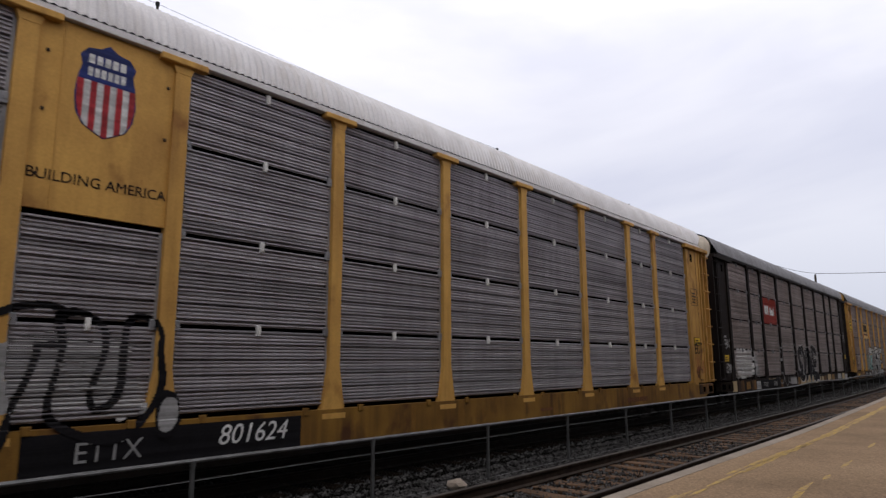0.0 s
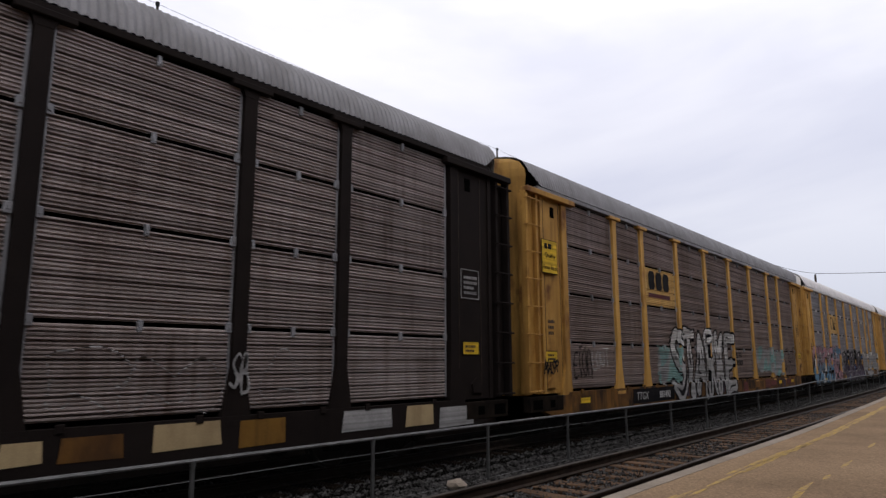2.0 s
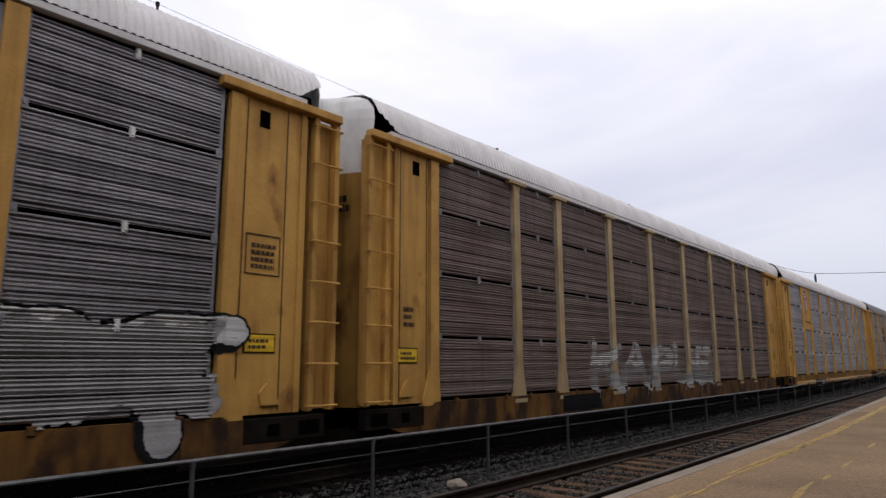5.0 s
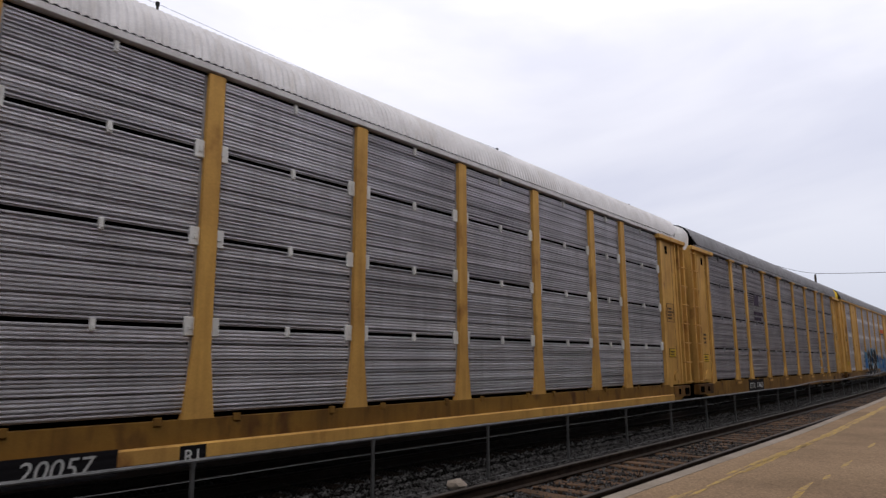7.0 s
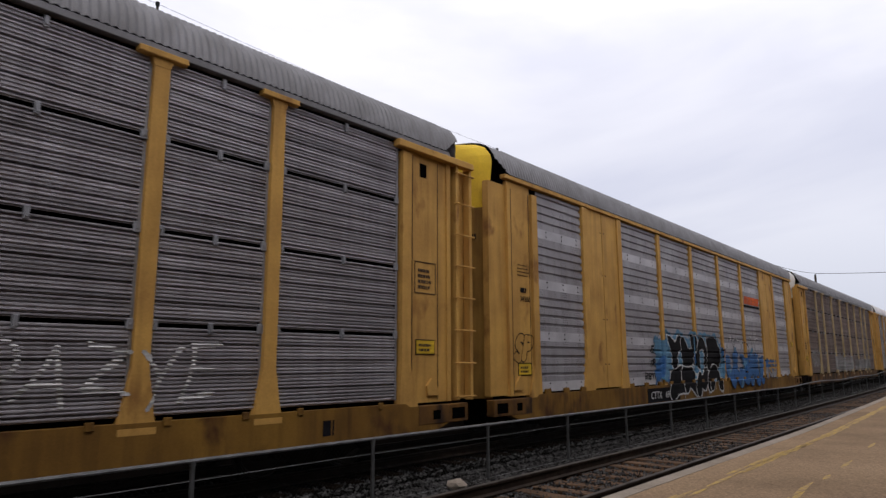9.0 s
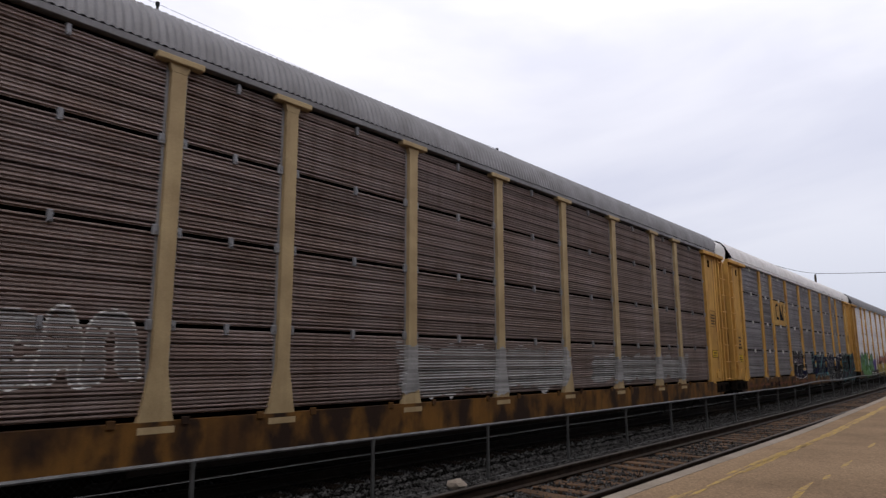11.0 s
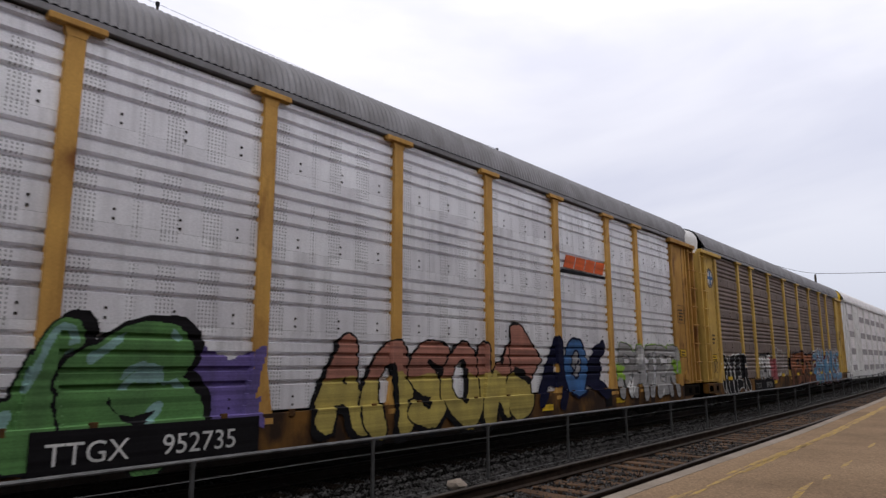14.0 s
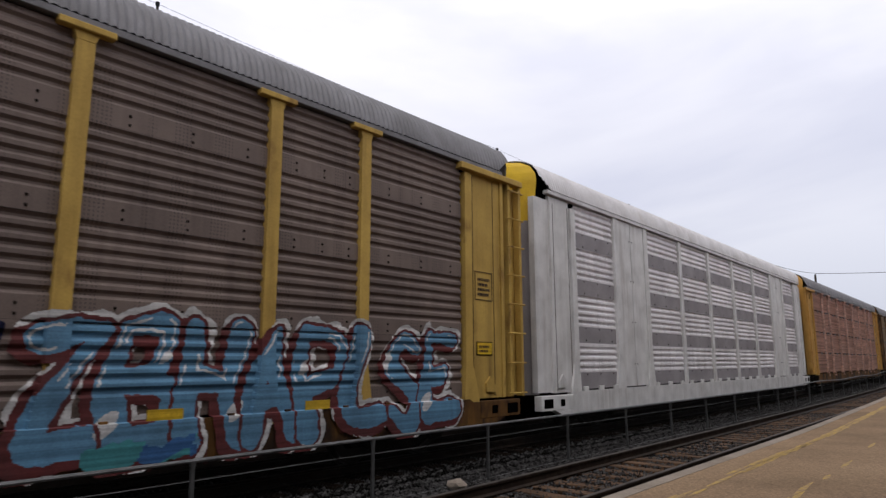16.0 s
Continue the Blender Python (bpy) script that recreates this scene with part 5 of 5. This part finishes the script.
    if k not in (1, 12):
        bars(car, -0.30, 0.30, 0.0, 0.34, 0.0, 2, PAINT["black"], k + 7, 0.3).matrix_basis = pose(-13.20, -0.86, 4.25, 0, 0, -70)
    # rust at the foot of some end panels
    if k in (0, 2, 9):
        ob = wash(car, 300 + 10 * k, 11.6, 12.4, 1.0, 1.7, ["rust"], ed, kd, "rust on a panel foot", 0.8)
        if ob:
            ob.name, ob.location.y = "rust_stain", 0.036
    if k == 0:
        shield_sign(car, ed)
        plate(car, -8.3, -4.7, 0.50, 0.93, Y_SILL, PAINT["black"])
        T("801624", 0.36, -5.5, 0.64, sh=0.25)
        T("ETTX", 0.32, -7.40, 0.60, "pale", sh=0.05)
        wash(car, 10, -8.9, -6.9, 1.0, 2.1, ["pale"], ed, kd, "faded white spray", 0.75)
        outline_piece(car, 11, "TU", -9.2, -6.75, 0.78, 2.25, ["black", "pale"], ed, kd, "thick black graffiti outlines", fat=0.17, line=0.085, fill=False)
        blobs(car, [("e", -6.72, 1.05, 0.12, 0.24, 1, 0)], -7.2, -6.4, 0.7, 1.5, ["black", "pale"], ed, kd, "pale and black spray at a post foot", 3)
        scrawl(car, 19, "SE", -8.0, -7.5, 1.35, 1.85, "pale", ed, kd, "thin pale tag", 0.014)
        scrawl(car, 12, "ECT", 11.55, 12.3, 1.95, 2.35, "black", ed, kd, "small black tag", 0.024)
        scrawl(car, 13, "SMSEW", 11.5, 12.35, 1.2, 1.9, "orange", ed, kd, "thin rusty orange scrawl", 0.012)
        bars(car, 1.8, 2.5, 0.62, 0.74, Y_SILL, 1, PAINT["rust"], 2)
        bars(car, 6.2, 7.9, 0.60, 0.82, Y_SILL, 1, PAINT["rust"], 6)
    elif k == 1:
        for a, b, c, d in ((-6.28, -5.98, 3.76, 4.14), (-5.93, -5.66, 3.76, 4.14), (-5.45, -5.20, 3.74, 4.10), (-5.16, -4.95, 3.74, 4.00), (-4.91, -4.84, 3.74, 4.05), (-4.79, -4.72, 3.74, 4.12)):
            part("emblem", box(a, b, Y_PANEL - 0.012, Y_PANEL - 0.004, c, d, 0.003), PAINT["white"], car, "white emblem block on a red panel")
        plate(car, -8.0, -4.9, 0.55, 0.92, Y_SILL, PAINT["black"])
        T("TTGX", 0.26, -7.3, 0.64, "pale", sh=0.1)
        T("9185", 0.28, -5.75, 0.63, "pale", sh=0.1)
        wash(car, 14, -10.9, -8.75, 1.02, 2.2, ["white"], ed, kd, "rolled-on white paint", 0.15)
        wash(car, 15, -8.75, -7.85, 1.05, 2.1, ["pale"], ed, kd, "rolled-on white paint", 0.2)
        outline_piece(car, 16, "GUPK", -5.2, -1.3, 0.62, 2.5, ["pale", "black"], ed, kd, "pale graffiti outlines", fat=0.2, line=0.036, fill=False)
        outline_piece(car, 17, "SYWE", -1.1, 3.65, 0.62, 2.5, ["white", "black"], ed, kd, "white-outlined black graffiti letters", fat=0.23, line=0.04)
        outline_piece(car, 18, "RM", 4.3, 6.6, 1.1, 1.8, ["pale", "black"], ed, kd, "thin white graffiti outlines", fat=0.13, line=0.012, fill=False)
        outline_piece(car, 19, "A", 7.15, 8.1, 1.15, 1.95, ["pale", "black"], ed, kd, "thin white graffiti outlines", fat=0.12, line=0.014, fill=False)
        scrawl(car, 20, "SB", 6.72, 7.0, 1.3, 1.9, "pale", ed, kd, "white tag on a post", 0.02)
        scrawl(car, 21, "BAC", -12.3, -11.8, 2.15, 2.5, "pale", ed, kd, "pale tag on the end panel", 0.016)
        scrawl(car, 22, "BOTN", -12.36, -11.8, 1.2, 1.6, "pale", ed, kd, "pale tag on the end panel", 0.018)
        sill_marks(car, 4, [PALE_YELLOW, PALE_YELLOW, OLD_YELLOW, PAINT["pale"], GRIMY_SILL, PALE_YELLOW], wmin=0.35, wmax=1.2)
    elif k == 2:
        y = Y_PANEL - 0.012
        for i, (a, b) in enumerate(((-6.32, -5.85), (-5.78, -5.30), (-5.22, -4.74))):
            bm = add_prism(bmesh.new(), [(a, 3.95), (a + 0.1, 3.84), (b - 0.1, 3.84), (b, 3.95), (b - 0.06, 4.12), (b, 4.28), (b - 0.1, 4.40), (a + 0.1, 4.40), (a, 4.28)], y, y + 0.006)
            part("emblem_block", done(bm), PAINT["black"], car, "dark painted emblem block")
        part("emblem_line", box(-6.36, -4.70, y, y + 0.006, 3.60, 3.72), PAINT["maroon"], car)
        p = plate(car, -12.49, -11.80, 3.70, 4.50, Y_END - 0.05, PAINT["black"], "rack_sign", "yellow enamel sign with black lettering")
        part("face", box(-12.47, -11.82, Y_END - 0.062, Y_END - 0.052, 3.72, 4.48), PAINT["yellow"], p)
        bars(p, -12.38, -11.95, 4.28, 4.46, Y_END - 0.062, 1, PAINT["black"], 5, 0.3)
        text_part("Quality", 0.16, PAINT["black"], p, -12.14, Y_END - 0.066, 4.08)
        text_part("Auto Rack", 0.15, PAINT["black"], p, -12.14, Y_END - 0.066, 3.80)
        plate(car, -7.95, -5.0, 0.55, 0.94, Y_SILL, PAINT["black"])
        T("TTGX", 0.30, -7.35, 0.64, sh=0.15)
        T("981492", 0.28, -5.75, 0.64, sh=0.15)
        scrawl(car, 28, "MASR", -12.46, -11.86, 1.40, 1.72, "black", ed, kd, "black tag on the end panel", 0.02)
        scrawl(car, 201, "LOUT", -10.1, -9.15, 1.45, 2.0, "white", ed, kd, "small white tag", 0.022)
        scrawl(car, 202, "ETON", -11.0, -10.1, 1.2, 2.0, "black", ed, kd, "black tag", 0.024)
        wash(car, 23, -6.0, -4.0, 0.95, 2.2, ["mint", "pale"], ed, kd, "pale teal sprayed ground", 0.25)
        piece(car, 24, "STARKE", -5.0, 1.45, 0.45, 2.85, ["black", "white", "pale", "pale", "mint"], ed, kd, "pale graffiti piece with thick black outlines", fat=0.19, line=0.075, split=0.58, spots=1.3, inner=0.02)
        scrawl(car, 29, "KEMS", 1.4, 2.4, 1.82, 2.05, "black", ed, kd, "small black tag", 0.02)
        scrawl(car, 30, "TKRUS", 1.6, 2.4, 1.52, 1.72, "black", ed, kd, "small black tag", 0.02)
        wash(car, 25, 4.2, 6.9, 1.2, 2.3, ["pale", "mint"], ed, kd, "buffed pale paint", 0.3)
        wash(car, 26, 6.4, 8.6, 1.0, 2.25, ["pale", "mint"], ed, kd, "pale green buffed paint", 0.45)
        scrawl(car, 27, "SAN", 8.85, 11.2, 1.15, 2.4, "black", ed, kd, "thin dark graffiti lines", 0.026)
        sill_marks(car, 7, [OLD_YELLOW, PAINT["maroon"], PAINT["violet"]], lo=-4.5)
        reflectors(car, (-10.9, -3.2, 0.6, 7.4, 9.6))
    elif k == 3:
        ring_sign(car, 2, ed, 0.085)
        plate(car, -6.75, -5.0, 0.52, 0.98, Y_SILL, PAINT["black"])
        T("712170", 0.32, -5.62, 0.64, sh=0.15)
        bars(car, -6.65, -6.25, 0.66, 0.86, Y_SILL - 0.008, 1, PAINT["white"], 3, 0.1)
        piece(car, 31, "CSPOAT", -12.3, -6.3, 0.5, 2.55, ["black", "pink", "sky", "black", "white"], ed, kd, "pink, blue and black graffiti piece", fat=0.22, line=0.035, back=True, split=0.5, spots=0.35, shadow=0.1)
        piece(car, 32, "AWT", -6.6, -4.15, 0.7, 2.6, ["black", "sky", "pink", "black", "pink"], ed, kd, "blue and pink graffiti piece", fat=0.18, line=0.035, halo=0.08, split=0.62, spots=0.45, shadow=0.07)
        piece(car, 33, "O", -4.2, -3.1, 0.9, 2.1, ["black", "pale", "pale", "violet", "pale"], ed, kd, "pale oval graffiti letter", fat=0.16, line=0.03, halo=0.03)
        piece(car, 34, "NSMAUB", -3.2, 4.15, 0.45, 2.45, ["pale", "black", "violet", "blue", "violet"], ed, kd, "black graffiti piece with pale outlines", fat=0.21, line=0.03, back=True, spots=1.3, inner=0.018)
        piece(car, 35, "REPT", 4.15, 11.75, 0.55, 2.38, ["black", "white", "pale", "pale", "pale"], ed, kd, "pale grey graffiti letters with black outlines", fat=0.19, line=0.045, split=0.62, spots=0.9, shadow=0.06)
        wash(car, 36, 4.0, 11.4, 1.0, 2.25, ["pale"], ed, kd, "patchy pale grey paint", 0.45)
        reflectors(car, (-9.6, -3.3, 0.2, 2.4, 6.4), 0.62)
    elif k == 4:
        piece(car, 41, "KAPUE", -5.5, 3.9, 0.9, 2.25, ["pale", "white", "pale", "pale", "pale"], ed, kd, "faded white graffiti letters", fat=0.16, line=0.03)
        plate(car, -6.9, -5.0, 0.55, 0.92, Y_SILL, PAINT["black"])
    elif k == 5:
        shield_sign(car, ed)
        part("step_beam", box(-11.6, 11.6, -1.60, -1.52, 0.50, 0.70, 0.02), YELLOW, car, "protruding lower sill beam")
        plate(car, -7.6, -5.1, 0.42, 0.72, -1.602, PAINT["black"])
        T("20057", 0.30, -5.75, 0.47, y=-1.612, sh=0.2)
        plate(car, -4.35, -4.0, 0.44, 0.68, -1.602, PAINT["black"])
        T("R1", 0.22, -4.18, 0.48, y=-1.612)
    elif k == 6:
        y = Y_PANEL - 0.012
        for i in range(4):
            part("emblem_bar", box(-6.6, -5.75 + 0.05 * i, y, y + 0.006, 4.12 + 0.09 * i, 4.16 + 0.09 * i), PAINT["violet"], car)
        part("emblem_block", done(add_prism(bmesh.new(), [(-5.6, 4.05), (-4.95, 4.02), (-4.9, 4.5), (-5.55, 4.5)], y, y + 0.006)), PAINT["violet"], car, "dark striped emblem")
        bars(car, -5.75, -4.35, 3.40, 3.85, y + 0.004, 2, PAINT["violet"], 6, 0.3, "emblem")
        wash(car, 61, -6.6, -4.3, 3.4, 4.45, ["pale"], ed, kd, "pale rubbed patch round the emblem", 0.75)
        plate(car, -7.55, -5.4, 0.48, 0.98, Y_SILL, PAINT["black"])
        T("ETTX", 0.30, -7.05, 0.63, sh=0.15)
        T("710635", 0.30, -5.98, 0.63, sh=0.15)
        scrawl(car, 62, "DAZYE", 4.9, 7.9, 1.2, 1.95, "white", ed, kd, "loose white scrawled tag", 0.03)
        bars(car, 9.6, 9.9, 0.6, 0.85, Y_SILL, 1, PAINT["black"], 2, 0.1)
    elif k == 7:
        slanted_emblem(car, 4.35, 6.75, 4.02)
        bars(car, -12.0, -11.62, 3.18, 3.30, Y_END, 1, PAINT["black"], 2, 0.1)
        T("34286", 0.17, -11.81, 2.99, "black", Y_END - 0.006)
        bars(car, -12.1, -11.6, 3.55, 3.85, Y_END, 4, PAINT["black"], 5, 0.75)
        placard(car, -11.88, 1.53)
        placard(car, 11.95, 2.5, 0.4, 0.22)
        outline_piece(car, 71, "SP", -12.35, -11.55, 1.72, 2.32, ["black", "pale"], ed, kd, "black bubble tag", fat=0.09, line=0.022, fill=False)
        scrawl(car, 72, "RETUS", -5.6, -4.4, 1.18, 1.38, "black", ed, kd, "small black tag", 0.02)
        scrawl(car, 76, "TRS", -5.2, -4.6, 1.5, 1.75, "black", ed, kd, "small black tag", 0.02)
        scrawl(car, 77, "ESA", -5.1, -4.4, 1.9, 2.15, "black", ed, kd, "small black tag", 0.02)
        wash(car, 73, -4.9, 1.4, 1.0, 2.5, ["sky", "blue"], ed, kd, "sky blue sprayed ground", 0.3)
        piece(car, 79, "YUNB", -4.0, 1.05, 1.45, 2.6, ["white", "black", "black", "black", "sky"], ed, kd, "black bubble graffiti with white outlines", fat=0.25, line=0.035, halo=0.09, spots=9)
        piece(car, 80, "ERMN", -4.0, 1.05, 0.66, 1.5, ["white", "black", "black", "black", "sky"], ed, kd, "black bubble graffiti with white outlines", fat=0.22, line=0.045, spots=9)
        piece(car, 74, "OCSAN", 1.6, 6.6, 0.72, 2.6, ["navy", "blue", "blue", "sky", "white"], ed, kd, "blue bubble graffiti with white top line", fat=0.24, line=0.024, halo=0.035, halo_from=0.72, split=0.66, bare_top=True, spots=0.95)
        scrawl(car, 78, "EUZ", 0.55, 1.45, 1.6, 2.1, "black", ed, kd, "small black tag", 0.026)
        piece(car, 75, "MSU", 6.75, 8.7, 0.95, 1.8, ["navy", "blue", "pale", "sky", "sky"], ed, kd, "small blue graffiti piece", fat=0.1, line=0.025)
        plate(car, -5.65, -3.2, 0.52, 0.92, Y_SILL, PAINT["black"])
        T("CTTX", 0.30, -5.05, 0.62, sh=0.15)
        T("690436", 0.28, -3.95, 0.62, sh=0.15)
    elif k == 8:
        outline_piece(car, 81, "CAN", -10.6, -8.8, 1.4, 2.3, ["white", "pale"], ed, kd, "white bubble tag", fat=0.13, line=0.025)
        wash(car, 82, -4.5, 1.5, 1.0, 2.1, ["pale"], ed, kd, "patchy pale paint", 0.6)
        wash(car, 83, 2.5, 9.5, 1.0, 2.0, ["pale"], ed, kd, "patchy pale paint", 0.85)
    elif k == 9:
        ring_sign(car, 2, ed, 0.115)
        T("704408", 0.30, -7.4, 0.60, "black", y=-1.58, sh=0.1)
        T("704408", 0.16, -12.1, 2.16, "black", Y_END - 0.006)
        bars(car, -8.5, -8.1, 0.62, 0.82, -1.576, 1, PAINT["black"], 3, 0.1)
        outline_piece(car, 91, "RH", -9.0, -7.0, 0.95, 2.15, ["pale", "black"], ed, kd, "thin pale graffiti outlines", fat=0.2, line=0.026, fill=False)
        scrawl(car, 92, "RAWS", -6.5, -5.55, 1.45, 1.8, "pale", ed, kd, "thin pale tag", 0.016)
        outline_piece(car, 98, "C", -5.3, -4.1, 1.1, 2.1, ["pale", "black"], ed, kd, "thin pale graffiti outline", fat=0.15, line=0.024, fill=False)
        piece(car, 93, "MOM", -3.75, -0.95, 1.5, 2.2, ["white", "black", "violet", "black", "violet"], ed, kd, "black graffiti letters with white outlines", fat=0.17, line=0.026)
        piece(car, 99, "BOD", -3.75, -0.95, 0.88, 1.62, ["white", "black", "navy", "black", "black"], ed, kd, "black graffiti letters with white outlines", fat=0.17, line=0.026)
        piece(car, 94, "BMNMN", 0.45, 4.05, 0.88, 2.08, ["mint", "navy", "navy", "teal", "navy"], ed, kd, "navy graffiti letters with turquoise outlines", fat=0.17, line=0.03, halo=0.03, spots=0.95)
        piece(car, 95, "RTBEK", 4.15, 8.6, 0.55, 2.12, ["white", "navy", "black", "black", "black"], ed, kd, "navy and black graffiti letters with white outlines", fat=0.19, line=0.028, back=True, split=0.5)
        piece(car, 96, "ASTUB", 8.5, 13.08, 0.52, 2.18, ["teal", "black", "black", "violet", "black"], ed, kd, "black graffiti letters with turquoise outlines", fat=0.2, line=0.034, halo=0.06, back=True)
        wash(car, 97, -11.9, 0.0, 0.5, 0.95, ["rust"], ed, kd, "rust on the sill", 0.9)
        reflectors(car, (6.0, 9.4), 0.55)
    elif k == 10:
        slanted_emblem(car, 4.25, 6.65, 3.95)
        plate(car, -6.9, -4.1, 0.46, 0.97, -1.562, PAINT["black"])
        T("TTGX", 0.34, -6.3, 0.60, y=-1.572)
        T("952735", 0.34, -4.95, 0.60, y=-1.572)
        wash(car, 101, -11.4, -10.1, 1.0, 2.1, ["purple"], ed, kd, "purple sprayed ground", 0.25)
        wash(car, 102, -5.2, -4.0, 0.8, 1.9, ["purple"], ed, kd, "purple sprayed ground", 0.25)
        piece(car, 103, "SLUG", -10.8, -4.85, 0.5, 2.25, ["black", "green", "green", "mint", "purple"], ed, kd, "green bubble graffiti with black outlines", fat=0.3, line=0.035, split=0.6, shadow=-0.09, spots=1.2, gleam=0.05)
        piece(car, 104, "ANSOW", -3.1, 2.35, 0.48, 2.15, ["black", "salmon", "sand", "sand", "white"], ed, kd, "salmon and yellow graffiti letters with black outlines", fat=0.19, line=0.04, split=0.58, shadow=0.09, spots=1.4)
        sh = [("p", [(2.1, 1.3), (2.75, 1.25), (3.3, 1.72), (2.45, 2.5), (2.1, 2.4)], 1, 0), ("e", 2.35, 1.0, 0.5, 0.5, 2, 0), ("l", 2.3, 1.5, 2.75, 1.3, 0.09, 0, -1),
              ("l", 3.2, 0.85, 4.0, 2.1, 0.16, 3, -1), ("l", 4.0, 2.1, 4.3, 1.2, 0.2, 3, -1), ("l", 3.5, 1.3, 4.4, 1.3, 0.17, 3, -1), ("l", 4.3, 1.2, 4.1, 0.75, 0.15, 3, -1),
              ("l", 5.3, 1.35, 6.3, 2.05, 0.17, 3, -1), ("l", 5.5, 1.3, 6.3, 0.95, 0.2, 3, -1), ("e", 5.9, 1.5, 0.3, 0.3, 3, -1), ("e", 6.1, 1.95, 0.3, 0.2, 3, -1),
              ("e", 4.88, 1.55, 0.56, 0.68, 4, 3), ("e", 4.9, 1.62, 0.19, 0.26, 5, 3), ("l", 4.7, 1.4, 5.0, 1.7, 0.05, 3, -1)]
        blobs(car, sh, 1.9, 6.6, 0.5, 2.6, ["black", "salmon", "sand", "navy", "blue", "pale"], ed, kd, "dark and blue graffiti shapes beside a salmon arrow", 6)
        piece(car, 105, "RATER", 7.1, 11.5, 0.62, 2.2, ["black", "pale", "pale", "white", "lime"], ed, kd, "pale graffiti letters with black outlines", fat=0.16, line=0.022, halo=0.02, halo_from=0.85)
        wash(car, 106, 7.0, 7.6, 1.2, 1.7, ["lime"], ed, kd, "lime green spray", 0.3)
        wash(car, 107, 10.9, 11.5, 1.3, 1.8, ["lime"], ed, kd, "lime green spray", 0.3)
        reflectors(car, (3.2, 6.85, -9.2, -1.0), 0.62)
        plate(car, 6.25, 6.6, 0.55, 0.95, Y_SILL, PAINT["black"], "data_plate")
    elif k == 11:
        e = None
        for rad, y, mat, nm in ((0.36, 0.004, PAINT["ink"], "emblem"), (0.25, 0.009, PAINT["white"], "disc")):
            bm = bmesh.new()
            bmesh.ops.create_cone(bm, cap_ends=True, segments=32, radius1=rad, radius2=rad, depth=0.008)
            q = part(nm, bm, mat, e or car, "round dark emblem with a blue cross on white" if e is None else "")
            q.matrix_basis = pose(0, 0, 0.005) if e else pose(-12.06, Y_END - y, 4.68, 90, 0, 0)
            e = e or q
        for a in (0, 90):
            q = part("cross_arm", box(-0.25, 0.25, -0.055, 0.055, -0.008, 0.008), PAINT["blue"], e)
            q.matrix_basis = pose(0, 0, 0.008 + a * 0.00002, 0, 0, a)
        for n in range(20):
            q = part("ring_bar", cached("ring_bar", lambda: box(0.275, 0.335, -0.02, 0.02, -0.002, 0.002)), PAINT["pale"], e)
            q.matrix_basis = pose(0, 0, 0.006, 0, 0, 18 * n)
        scrawl(car, 118, "SCE", -12.40, -11.95, 1.2, 1.75, "ink", ed, kd, "dark tag on the end panel", 0.016)
        piece(car, 111, "RITER", -11.55, -8.15, 0.52, 2.0, ["white", "black", "black", "black", "black"], ed, kd, "black graffiti letters with white outlines", fat=0.17, line=0.042, spots=9)
        piece(car, 112, "REYG", -6.65, -4.5, 0.95, 1.98, ["black", "white", "pale", "white", "black"], ed, kd, "white graffiti letters on black", fat=0.14, line=0.04, halo=0.06)
        wash(car, 113, -4.8, -3.95, 0.85, 1.85, ["rose"], ed, kd, "pink spray round a post foot", 0.1)
        outline_piece(car, 114, "FTS!", -4.0, -1.75, 1.1, 2.2, ["white", "black"], ed, kd, "white line letters", fat=0.11, line=0.03, fill=False)
        scrawl(car, 119, "HELSR", -3.95, -3.1, 1.02, 1.16, "white", ed, kd, "small white tag", 0.016)
        piece(car, 115, "MERSE", -1.55, 3.65, 0.52, 2.15, ["black", "orange", "rust", "orange", "navy"], ed, kd, "orange graffiti letters with black outlines", fat=0.16, line=0.045, halo=0.04, halo_from=0.7, split=0.5, shadow=0.08)
        piece(car, 116, "ZBHAPLSE", 3.6, 11.1, 0.55, 2.28, ["maroon", "sky", "sky", "white", "white"], ed, kd, "sky blue graffiti piece with maroon outlines and white edge", fat=0.155, line=0.05, halo=0.06, shadow=0.09, gleam=0.016, spots=1.25)
        wash(car, 117, 4.3, 5.9, 0.48, 0.8, ["teal", "blue"], ed, kd, "blue spray on the sill", 0.2)
        plate(car, -7.6, -4.6, 0.46, 0.94, Y_SILL, PAINT["black"])
        T("TTGX", 0.30, -7.05, 0.60, "pale")
        T("987083", 0.32, -5.4, 0.60, "pale")
        reflectors(car, (5.12, 7.47, -3.2, -0.3, 2.5, -10.9), 1.0)
        reflectors(car, (6.1, 9.2, -4.6), 0.72)


for k in range(13):
    dress(k)


# ---- the train's run ----
def motions():
    times = [i * 1.0 for i in range(17)]
    for k, (car, _, _) in CARS.items():
        walk(car, [(t, pose(10.889 + L * k - 19.876 * t + 0.0318 * t * t, CL_FAR, 0)) for t in times])


motions()
